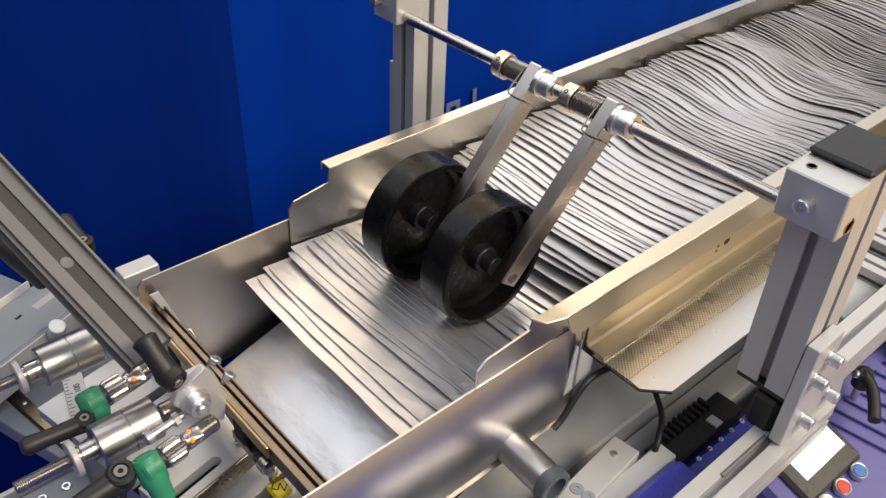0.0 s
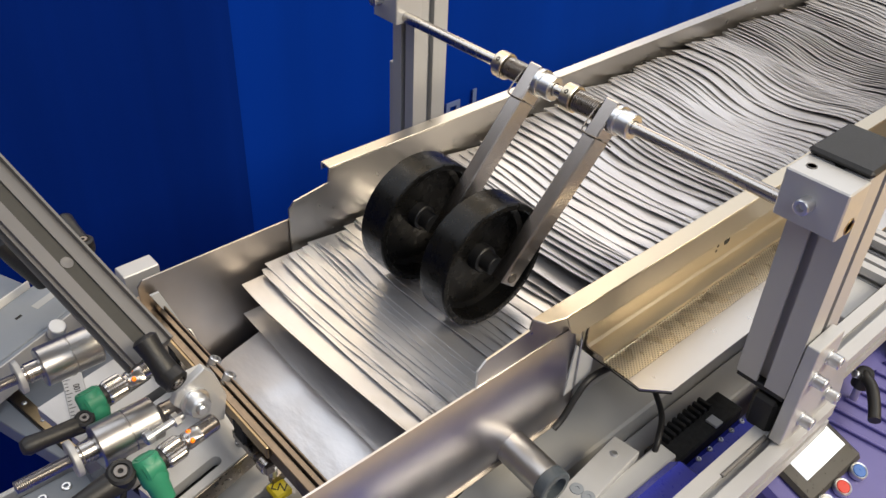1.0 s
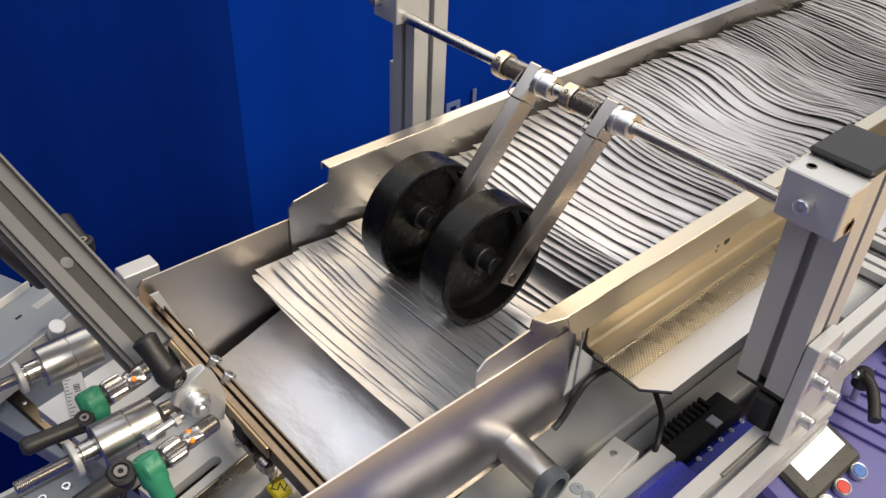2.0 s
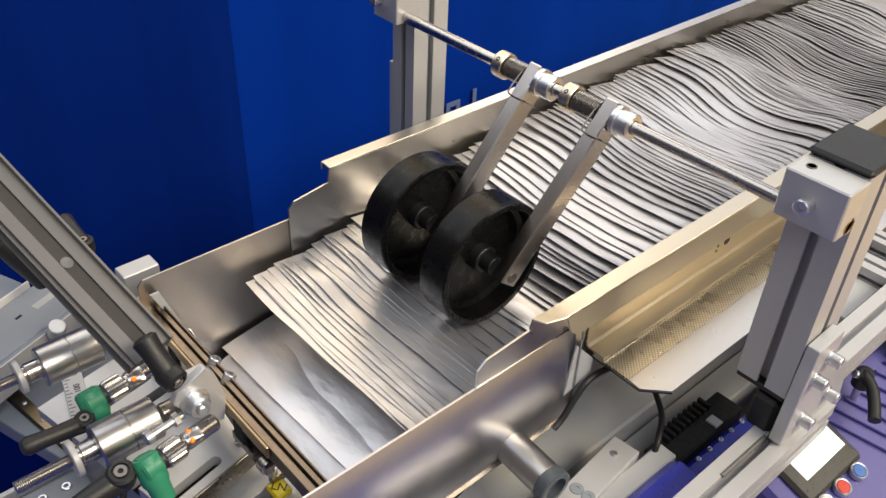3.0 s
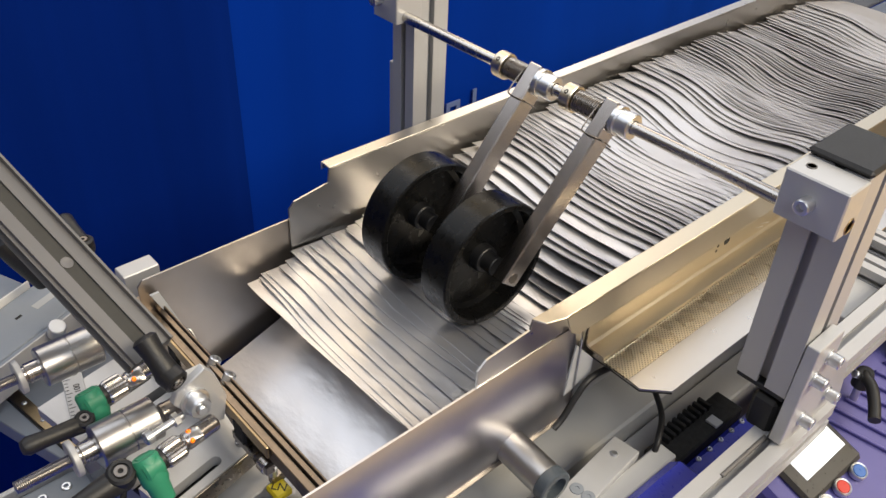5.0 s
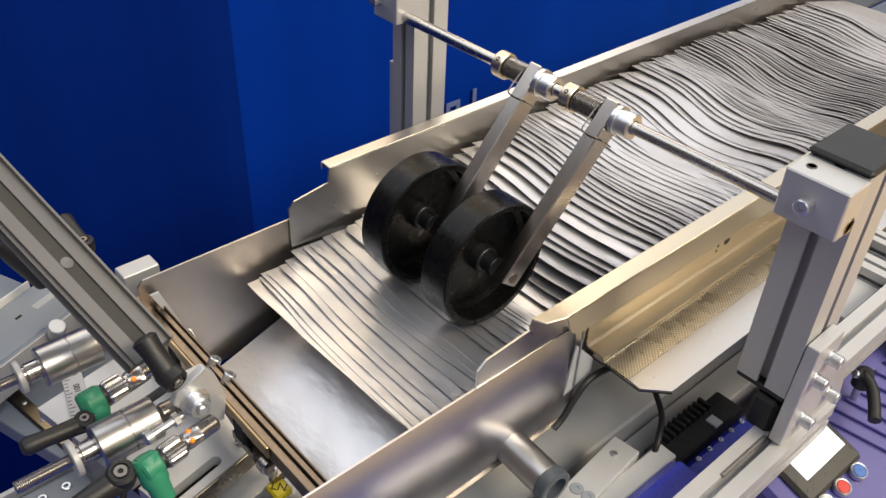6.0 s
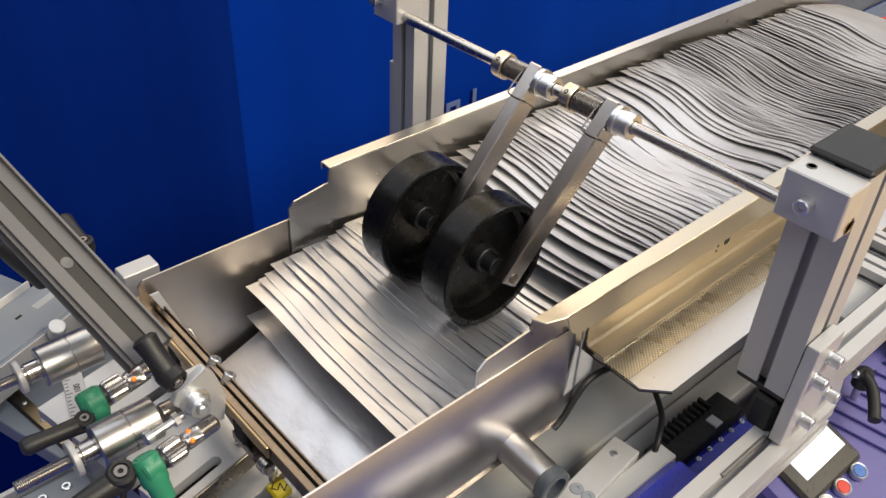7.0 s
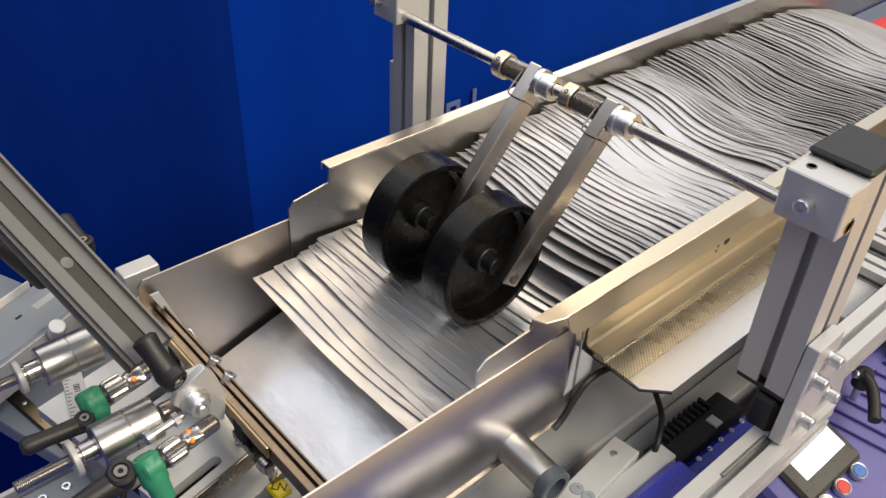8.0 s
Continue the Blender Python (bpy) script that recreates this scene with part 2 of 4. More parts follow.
solid("wall_west", box(-5.1, -5.0, -5, 6, 0, 4.4, 0), WALLM, "pale grey hall wall behind the machine outlet", "wall", "structure")
solid("wall_hall", box(-5, 7, 6.0, 6.1, 0, 4.4, 0), WALLM, "pale grey hall wall behind the booth", "wall", "structure")


solid("wall_north", box(0.13, 7.0, 1.156, 1.17, 0.0, 1.45, 0), CLOTH, "royal blue fabric booth wall with grey lettering", "wall", "structure")


def hanging_cloth(x0, x1, z1):
    """A hung cloth panel with soft vertical folds."""
    n = 260
    front = []
    for i in range(n + 1):
        x = x0 + (x1 - x0) * i / n
        front.append((x, 1.138 + 0.011 * noise.noise((x * 5.0, 2.0, 0.0)) + 0.006 * math.sin(x * 21.0 + 1.2) * noise.noise((x * 2.0, 7.0, 0.0)) + 0.012 * math.exp(-((x - x1) / 0.03) ** 2)))
    return prism(front + [(x, y + 0.004) for x, y in reversed(front)], "z", 0.0, z1)


solid("wall_northwest", hanging_cloth(-3.5, 0.16, 1.449), CLOTH2, "blue fabric booth wall panel in soft folds, shade put into its colour", "wall", "structure", smooth=60)

# ---- trough ----
WY0, WY1 = 0.120, 0.420
trough = thing("feed_trough", (0, 0.27, 0.94), "long stainless steel feed trough filled with silver pouches", "conveyor trough")
part("far_wall", prism([(-0.181, 0.93), (-0.181, 1.013), (-0.174, 1.0205), (-0.130, 1.0270), (-0.128, 1.043), (1.5, 1.043), (1.5, 0.93)], "y", WY1, WY1 + 0.002), SHEET, trough)
part("far_lip", prism([(WY1, 1.043), (WY1, 1.0455), (WY1 + 0.016, 1.0455), (WY1 + 0.016, 1.036), (WY1 + 0.0145, 1.036), (WY1 + 0.0145, 1.0435)], "x", -0.128, 1.5, 0.0006), SHEET, trough)
part("near_wall", prism([(-0.192, 0.93), (-0.192, 1.014), (-0.182, 1.0215), (-0.130, 1.0255), (-0.128, 1.034), (1.5, 1.034), (1.5, 0.93)], "y", WY0 - 0.002, WY0), SHEET, trough)
part("near_lip", prism([(-0.128, WY0), (-0.122, WY0 - 0.012), (-0.104, WY0 - 0.018), (1.5, WY0 - 0.018), (1.5, WY0)], "z", 1.034, 1.0365, 0.0004), STEEL, trough)
part("near_skirt", prism([(-0.100, 1.033), (-0.092, 1.012), (-0.080, 1.004), (1.5, 1.004), (1.5, 1.0338), (-0.100, 1.0338)], "y", WY0 - 0.018, WY0 - 0.0165, 0), STEEL, trough)
part("belt", box(-0.02, 1.5, WY0 + 0.003, WY1 - 0.003, 0.926, 0.932, 0.002), BELT, trough, "dark conveyor belt")
part("underframe", box(-0.02, 1.5, WY0 + 0.01, WY1 - 0.01, 0.86, 0.924, 0.001), GREYPAINT, trough)


def perforated_tray():
    t = thing("perforated_tray", (0.0, 0.06, 0.95), "bent steel tray with a perforated strip along the trough", "tray")
    y0 = 0.1172
    bend = [(0.1190, 0.980), (0.1172, 0.980), (0.1172, 0.9625), (0.1160, 0.9590), (0.1130, 0.9572), (0.0950, 0.9565), (0.0945, 0.9530),
            (0.1135, 0.9530), (0.1175, 0.9560), (0.1190, 0.961)]
    part("flange", prism(bend, "x", -0.0436, 1.5), STEEL, t, smooth=20)
    part("flange_top", rod((-0.0436, 0.1180, 0.9805), (1.5, 0.1180, 0.9805), 0.0014, 10), STEEL, t)
    # the reflection's edge is built as a split between tan strip and paler plate
    part("perforated_strip", prism([(-0.0425, 0.1165), (-0.0428, 0.0642), (1.5, 0.0642), (1.5, 0.1165)], "z", 0.950, 0.952, 0.0), PERF, t, "perforated steel strip with a tan reflection put into its colour")
    part("plate", prism([(-0.0428, 0.0638), (-0.0440, 0.0495), (-0.0231, 0.0280), (1.5, 0.0280), (1.5, 0.0638)], "z", 0.950, 0.952, 0.0), SHEET, t)
    part("end_edge", prism([(0.1196, 0.9815), (0.1162, 0.9815), (0.1162, 0.9630), (0.1150, 0.9602), (0.1125, 0.9586), (0.0942, 0.9578), (0.0935, 0.9525),
                            (0.1140, 0.9525), (0.1180, 0.9550), (0.1196, 0.960)], "x", -0.0454, -0.0438), SPRING, t)
    part("end_lip", prism([(-0.0434, 0.1190), (-0.0446, 0.0495), (-0.0236, 0.0274), (-0.0231, 0.0278), (-0.0441, 0.0497), (-0.0429, 0.1190)], "z", 0.9485, 0.9500), HOLE, t, "dark lower edge")
    part("hole", lathe([(0, 0), (0.0042, 0), (0.0048, 0.0004), (0.0055, 0)], (0.1905, y0 - 0.0002, 0.9775), (0, -1, 0), 20), HOLE, t)
    for dx in (-0.017, -0.0185):
        part("small_hole", lathe([(0, 0), (0.0014, 0), (0.0015, 0.0003), (0.002, 0)], (0.1905 + dx, y0 - 0.0002, 0.9775 - 0.006 * (dx < -0.018)), (0, -1, 0), 12), HOLE, t)
    return t


perforated_tray()


# near side plate, bowed outwards, with end flange and rolled bottom edge
near_guide = thing("side_plate", (-0.22, 0.115, 0.87), "bowed polished steel side plate beside the pouch stack", "side plate")


def bowed(x0, x1, y, z0, z1, bow, lean_out, n=24, th=0.002):
    """A sheet bowed towards -y, its lower edge leaning out."""
    front = []
    for i in range(n + 1):
        t = i / n
        front.append((y - bow * 4 * t * (1 - t) - lean_out * (1 - t), z0 + (z1 - z0) * t))
    return prism(front + [(p + th, q) for p, q in reversed(front)], "x", x0, x1)


part("plate", bowed(-0.46, -0.067, 0.117, 0.885, 0.9955, 0.0065, 0.007), SATIN, near_guide, smooth=60)
part("end_flange", prism([(-0.0700, 0.1030), (-0.0590, 0.1120), (-0.0600, 0.1132), (-0.0710, 0.1042)], "z", 0.897, 0.990, 0.0003), SATIN, near_guide)
part("bottom_edge", box(-0.46, -0.076, 0.107, 0.115, 0.880, 0.885, 0.002), DARKSTEEL, near_guide)

far_guide = thing("side_plate", (-0.25, 0.426, 0.86), "flat steel side plate beside the pouch stack, brown reflection put into its colour", "side plate")
part("plate", prism([(-0.352, 0.85), (-0.352, 0.992), (-0.346, 0.9985), (-0.10, 0.9985), (-0.10, 0.85)], "y", 0.424, 0.426, 0.0004), DARKSTEEL, far_guide)

# magazine floor below the flat pouches; its near-black stands for the shade there
solid("magazine_floor", prism([(-0.33, 0.795), (-0.33, 0.799), (-0.02, 0.915), (-0.02, 0.911)], "y", 0.125, 0.42), HOLE, "sloping magazine floor under the pouch stack, shade put into its colour", "machine floor", "structure")

# ---- portal with shaft ----
def slotted_post(name, at, y0, mirror):
    p = thing(name, at, "upright slotted aluminium profile post with a clamp block", "post", "portal posts")
    if mirror:
        part("profile", prism(slotted(0.0625, y0 - 0.0195, 0.051, 0.039), "z", 0.0, 1.3), ALU, p)
    else:
        part("profile", prism(slotted(0.0625, y0 - 0.025, 0.060, 0.050), "z", 0.968, 1.2), ALU, p)
    return p


post = slotted_post("portal_post", (0.0625, -0.0255, 0.968), -0.0005, False)
part("end_cap", box(0.031, 0.094, -0.052, 0.001, 1.2005, 1.207, 0.0025), PLASTIC, post, "black plastic end cap")
part("foot_cap", box(0.033, 0.092, -0.050, -0.001, 0.962, 0.968, 0.001), PLASTIC, post)
blk = part("clamp_block", box(0.0, 0.0318, -0.052, 0.0, 1.158, 1.2, 0.0012), MILLED, post)
part("clamp_screw", cap_screw((0.0, -0.024, 1.1794), (-1, 0, 0), 0.0065, 0.011), ZINC, blk, "zinc socket screw")
part("top_hole", lathe([(0, 0), (0.0042, 0), (0.0042, 0.0006), (0.0034, 0.0006)], (0.016, -0.012, 1.2), (0, 0, 1), 20), ALU_X, blk)
part("side_hole", lathe([(0.0, 0), (0.0055, 0), (0.0065, 0.0008), (0.0075, 0.0)], (0.019, -0.052, 1.165), (0, -1, 0), 24), BRASS, blk)

post2 = slotted_post("portal_post", (0.0625, 0.4975, 0.0), 0.517, True)
blk = part("clamp_block", box(0.0, 0.0365, 0.465, 0.506, 1.1575, 1.2, 0.0012), MILLED, post2)
part("clamp_screw", cap_screw((0.0, 0.495, 1.1794), (-1, 0, 0), 0.0065, 0.011), ZINC, blk, "zinc socket screw")
part("mounting_plate", box(0.042, 0.085, 0.5175, 0.530, 0.60, 1.082, 0.001), ALU, post2)

SX, SZ = 0.0135, 1.1642
shaft = solid("cross_shaft", rod((SX, -0.005, SZ), (SX, 0.504, SZ), 0.0060), CHROME, "ground steel cross shaft between the two posts", "shaft")

AX, AZ = -0.0930, 1.0285
ARM = math.hypot(AX - SX, AZ - SZ)
TILT = math.atan2(AZ - SZ, AX - SX)


def collar(y0, y1, r, material, label):
    c = thing("shaft_collar", (SX, (y0 + y1) / 2, SZ), label, "collar")
    part("ring", lathe([(0.0065, 0), (r - 0.001, 0), (r, 0.001), (r, y1 - y0 - 0.001), (r - 0.001, y1 - y0), (0.0065, y1 - y0)], (SX, y0, SZ), (0, 1, 0), 36), material, c)
    return c


for y0, y1 in ((0.2145, 0.2275), (0.3045, 0.3175)):
    c = collar(y0, y1, 0.0135, STEEL, "brushed steel clamping collar on the shaft")
    part("grub_screw", cap_screw((SX - 0.009, (y0 + y1) / 2, SZ + 0.009), (-1, 0, 1), 0.0025, 0.0012), HOLE, c)


def coil(y0, y1, r, turns, wire):
    n = turns * 16
    bm = bmesh.new()
    rings = []
    for i in range(n + 1):
        a = i / 16 * math.tau
        y = y0 + (y1 - y0) * i / n
        c = Vector((SX + r * math.cos(a), y, SZ + r * math.sin(a)))
        out = Vector((math.cos(a), 0, math.sin(a)))
        rings.append([bm.verts.new(c + wire * (out * math.cos(k * math.tau / 6) + Vector((0, 1, 0)) * math.sin(k * math.tau / 6))) for k in range(6)])
    for A, B in zip(rings, rings[1:]):
        for k in range(6):
            bm.faces.new((A[k], A[(k + 1) % 6], B[(k + 1) % 6], B[k]))
    return bm


for y0 in (0.1850, 0.2790):
    s = thing("torsion_spring", (SX, y0 + 0.01, SZ), "dark coiled torsion spring round the shaft", "spring")
    part("coil", coil(y0 + 0.0005, y0 + (0.0290 if y0 < 0.2 else 0.0250), 0.0098, 12, 0.0010), SPRING, s)
    u = Vector((math.cos(TILT), 0, math.sin(TILT)))
    v = Vector((-u.z, 0, u.x))
    o = Vector((SX, y0, SZ))
    part("hook", pipe([o + v * -0.0098 + Vector((0, 0.001, 0)), o + u * 0.018 + v * -0.0132 + Vector((0, 0.001, 0)), o + u * 0.024 + v * -0.0132 + Vector((0, -0.002, 0)),
                       o + u * 0.024 + v * -0.0132 + Vector((0, -0.024, 0)), o + u * 0.024 + v * 0.004 + Vector((0, -0.024, 0))], 0.0008, 6), SPRING, s)


def pressure_arm(y0, skew):
    """Arm on the shaft with its wheel; its own space has x along the arm from the shaft."""
    a = thing("pressure_arm", (0, 0, 0), "square steel pressure arm with a black wheel on the pouches", "pressure arm", "pressure arms")
    a["own_space"] = 1
    a.matrix_basis = Matrix.Translation((SX, y0, SZ)) @ Matrix.Rotation(-TILT, 4, "Y")
    h = 0.0115
    tube = box(-0.013, ARM + 0.008, 0.0, 0.015, -h, h, 0.0012)
    for v in tube.verts:
        v.co.y -= skew * (1 - v.co.x / ARM)
    part("tube", tube, ARMSTEEL, a)
    part("clamp_collar", lathe([(0.0065, 0), (0.0135, 0), (0.0140, 0.0005), (0.0140, 0.005), (0.0115, 0.0055), (0.0115, 0.013), (0.0122, 0.0115), (0.0122, 0.0190), (0.0112, 0.0198), (0.0065, 0.0198)], (0, -skew, 0), (0, -1, 0), 36), ZINC, a, "bright zinc clamping collar")
    scr = part("axle_screw", lathe([(0.0052, 0), (0.0052, 0.0006), (0.0035, 0.0006), (0.003, 0.0002), (0, 0.0002)], (ARM, 0, 0), (0, -1, 0), 20), SPRING, a)
    w = new("wheel", mesh("wheel", lathe([(0.007, 0.022), (0.052, 0.021), (0.0570, 0.018), (0.0585, 0.0), (0.0597, -0.001), (0.0643, -0.001), (0.0653, 0.001),
                                           (0.0653, 0.032), (0.0643, 0.033), (0.058, 0.033), (0.056, 0.028), (0.007, 0.028)], (0, 0, 0), (0, 1, 0), 96), RUBBER))
    w.parent = a
    w["own_space"] = 1
    w.matrix_basis = Matrix.Translation((ARM, 0.0242, 0))
    part("hub", lathe([(0, 0.011), (0.0125, 0.011), (0.0135, 0.012), (0.0140, 0.019), (0.0140, 0.024), (0, 0.024)], (0, 0, 0), (0, 1, 0), 28), PLASTIC, w)
    part("axle_bush", lathe([(0, -0.0018), (0.0088, -0.0018), (0.0095, -0.001), (0.0095, 0.0115), (0, 0.0115)], (0, 0, 0), (0, 1, 0), 28), PLASTIC, w)
    return a, w


ARMS = [pressure_arm(0.1770, 0.0095), pressure_arm(0.2670, 0.0050)]

# ---- pouches ----
PL, PW, PY = 0.165, 0.286, 0.268
ZT = [(-0.30, 0.926), (-0.25, 0.941), (-0.18, 0.955), (-0.13, 0.9610), (-0.10, 0.9630), (-0.06, 0.9665), (-0.024, 0.975), (-0.010, 0.988), (0.03, 0.995), (0.15, 1.004), (0.45, 1.010), (0.8, 1.002), (1.4, 1.0)]
BELT_ROWS = [(0, 0), (0.45, -0.003), (1.0, -0.033), (1.2, -0.041), (1.5, -0.043), (2.3, -0.046), (3.0, -0.077), (3.5, -0.100), (4.0, -0.130),
             (4.5, -0.158), (6.0, -0.158), (6.5, -0.161), (7.0, -0.184), (7.5, -0.218), (8.0, -0.221)]


def table(rows, x):
    if x <= rows[0][0]:
        return rows[0][1]
    for (a, p), (b, q) in zip(rows, rows[1:]):
        if x <= b:
            return p + (q - p) * (x - a) / (b - a)
    return rows[-1][1]


def hump(x, a, b, c, d):
    """0 before a, rising to 1 at b, 1 to c, falling to 0 at d."""
    k = max(0.0, min(1.0, (x - a) / (b - a), (d - x) / (d - c)))
    return k * k * (3 - 2 * k)


def lean(x):
    z = table(ZT, x)
    return max(-0.42, min((table(ZT, x + d) - z) / d for d in (0.02, 0.05, 0.09, 0.13, 0.165)) - (0.055 if x > -0.03 else 0.062) - 0.20 * hump(x, -0.062, -0.040, 0.015, 0.06))


def pouch_parts(i, x0):
    """One film pouch: leading edge at x = 0, crimped seal at the near end, wavy across."""
    rnd = random.Random(1000 + i)
    front = max(0.0, min(1.0, (0.05 - x0) / 0.15))
    s_amp = (1 - front) * (0.0135 + 0.016 * noise.noise((i * 0.045, 3.0, 0.0)))
    late = max(0.0, min(1.0, (x0 + 0.165) / 0.05))
    sag = (0.002 if i < 0 else 0.0095 * (1 - 0.6 * late)) * front + (1 - front) * 0.003
    curl = front * 0.012 * late * (0.75 + 0.5 * noise.noise((i * 0.31, 1.0, 2.0)))
    ph = 0.5 * noise.noise((i * 0.06, 9.0, 0.0))
    j1, j2 = rnd.uniform(-1, 1), rnd.uniform(-1, 1)
    tip = rnd.uniform(-0.3, 1.0)
    ripple = 0.0006 + 0.0010 * rnd.random()

    def at(u, v, lift):
        c = 2 * v - 1
        z = sag * (abs(c) ** 2.2) * (1.3 if c > 0 else 0.22)
        w = v + 0.06 * ph
        z += s_amp * (1.1 / (1 + math.exp(-(w - 0.62) * 16)) - 0.55 + 0.5 * math.exp(-((w - 0.08) / 0.16) ** 2))
        z += (1 - front) * 0.0055 * noise.noise((v * 2.4 + 11.0, i * 0.05, 6.0))
        z += curl * (1 / (1 + math.exp(-(v + 0.10 * ph - 0.74) * 22)) - 0.9 * max(0.0, c) ** 2)
        z += ripple * noise.noise((v * 7 + i * 3.1, u * 2.0, i * 1.7))
        z *= 1 - 0.5 * u
        z += 0.0005 * math.exp(-u / 0.025) - 0.12 * PL * u ** 1.25
        crimp = math.exp(-v / 0.045)
        z += crimp * 0.0013 * noise.noise((u * 9 + i * 1.3, v * 40, i * 2.3)) * max(0.3, front)
        z -= 0.0022 * tip * math.exp(-(1 - v) / 0.03)
        x = crimp * 0.0022 * noise.noise((v * 30, i * 1.9, 8.0)) + 0.003 * tip * math.exp(-(1 - v) / 0.05) + u * PL + 0.0016 * j1 * math.sin(v * 3.1 + j2) + 0.0011 * noise.noise((v * 4.0, i * 0.9, 4.0))
        th = 0.00035 + 0.0007 * math.sin(math.pi * v) ** 0.5 * min(1, u * 5)
        return (x, (v - 0.5) * PW, z + (th if lift >= 0 else 0.0) + lift)

    def sheet(us, vs, top_lift, low_lift):
        bm = bmesh.new()
        top = [[bm.verts.new(at(u, v, top_lift)) for v in vs] for u in us]
        bot = [[bm.verts.new(at(u, v, low_lift)) for v in vs] for u in us]
        nx, ny = len(us) - 1, len(vs) - 1
        for a in range(nx):
            for c in range(ny):
                bm.faces.new((top[a][c], top[a + 1][c], top[a + 1][c + 1], top[a][c + 1]))
                bm.faces.new((bot[a][c], bot[a][c + 1], bot[a + 1][c + 1], bot[a + 1][c]))
        for c in range(ny):
            bm.faces.new((top[0][c], top[0][c + 1], bot[0][c + 1], bot[0][c]))
            bm.faces.new((top[nx][c], bot[nx][c], bot[nx][c + 1], top[nx][c + 1]))
        for a in range(nx):
            bm.faces.new((top[a][0], bot[a][0], bot[a + 1][0], top[a + 1][0]))
            bm.faces.new((top[a][ny], top[a + 1][ny], bot[a + 1][ny], bot[a][ny]))
        return bm
    film = sheet((0.0, 0.018, 0.05, 0.12, 0.35, 0.65, 1.0), [0, 0.008, 0.017] + [k / 36 for k in range(1, 36)] + [0.985, 1.0], 0.0, -0.00025)
    seals = [sheet((0.012, 0.05, 0.12, 0.35, 0.65, 0.98), (v0, v0 + 0.004, v0 + 0.018, v0 + 0.022), 0.00035, 0.0) for v0 in (0.02, 0.062)]
    return film, seals


starts = [-0.246, -0.234, -0.223, -0.212, -0.191]
rnd = random.Random(7)
x = -0.185
while x < 1.02:
    starts.append(x)
    if x < -0.06:
        x += rnd.uniform(0.0045, 0.0085) * (1.0 if rnd.random() > 0.12 else 1.9)
    else:
        k = noise.noise((x * 9.0, 5.0, 1.0))
        x += rnd.choice((0.006, 0.008, 0.009, 0.010, 0.012, 0.016)) * rnd.uniform(0.85, 1.15) * (1.1 + 0.75 * k) * (0.62 if 0.60 < x < 0.86 else 1.0)
POUCHES = []
for i in range(-8, len(starts)):
    x0 = starts[i] if i >= 0 else -0.30
    jr = random.Random(50 + i)
    ob = tagged(new("pouch"), "flat silver metallised film pouch lying shingled in the trough", "pouch", "pouches in the trough")
    ob["own_space"] = 1
    film, seals = pouch_parts(i, x0)
    part("film", film, FOIL, ob, smooth=70)
    for s in seals:
        part("seal", s, SEAL, ob, "crimped heat seal strip", smooth=70)
    POUCHES.append((i, x0, ob, 0.13 * hump(x0, 0.57, 0.66, 0.84, 0.92) + 0.10 * hump(x0, 0.20, 0.25, 0.30, 0.36), jr.uniform(-0.004, 0.004) + 0.006 * noise.noise((i * 0.23, 2.0, 7.0)), jr.uniform(-1.8, 1.8) + 3.0 * noise.noise((i * 0.11, 8.0, 7.0))))

# ---- outlet mechanism ----
gate = thing("gate_bars", (-0.34, 0.28, 0.9), "steel gate bars across the pouch outlet", "gate")
part("front_bar", box(-0.3345, -0.3325, 0.126, 0.445, 0.925, 0.966, 0.0006), BRONZE, gate)
part("dark_strip", box(-0.3400, -0.3352, 0.126, 0.44, 0.935, 0.9635, 0.0004), BRONZE, gate, "brown steel strip")
part("middle_bar", box(-0.3485, -0.3408, 0.122, 0.452, 0.944, 0.960, 0.0008), BRONZE, gate)
part("top_strip", box(-0.352, -0.3495, 0.20, 0.44, 0.95, 0.963, 0.0004), BRASS, gate)
for y in (0.432, 0.318, 0.292):
    part("screw", cap_screw((-0.3365, y, 0.958), (0.55, 0, 0.83), 0.0058, 0.010), ZINC, gate)
for y in (0.36, 0.24):
    part("slot_block", box(-0.3525, -0.3485, y, y + 0.016, 0.93, 0.953, 0.0008), HOLE, gate)
part("leaf", prism([(-0.345, 0.985), (-0.336, 0.985), (-0.315, 0.922), (-0.318, 0.920)], "y", 0.414, 0.417, 0.0004), WALLM, gate, "tan triangular leaf plate")
part("wire_clip", pipe([(-0.318, 0.416, 0.925), (-0.312, 0.412, 0.922), (-0.312, 0.398, 0.90), (-0.318, 0.39, 0.885)], 0.0014, 8), CHROME, gate, smooth=70)

bar = thing("overhead_rail", (-0.395, 0.30, 0.98), "slotted aluminium rail above the outlet mechanism", "rail")
rail_dir = Vector((-0.043, 0.142, 0.099)).normalized()
rail_side = rail_dir.cross(Vector((0, 0, 1))).normalized()
rail_up = rail_side.cross(rail_dir)
bar_turn = Matrix.Translation((-0.396, 0.295, 1.033)) @ Matrix((rail_side, rail_dir, rail_up)).transposed().to_4x4()
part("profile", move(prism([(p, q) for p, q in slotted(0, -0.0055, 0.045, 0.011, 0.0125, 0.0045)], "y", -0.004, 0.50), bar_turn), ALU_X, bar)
# strip added in the slot to carry the recess's shade as colour
part("slot_shade_strip", move(box(-0.0060, 0.0060, -0.003, 0.495, -0.0040, -0.0022, 0.0), bar_turn), SLOT, bar, "dark grey strip standing in for the shade inside the slot")
part("slot_bolt", move(lathe([(0, 0), (0.0025, 0), (0.0035, 0.0004), (0.0052, 0.0004), (0.0052, -0.001)], (0.0, 0.098, -0.0018), (0, 0, 1), 18), bar_turn), ALU_X, bar)


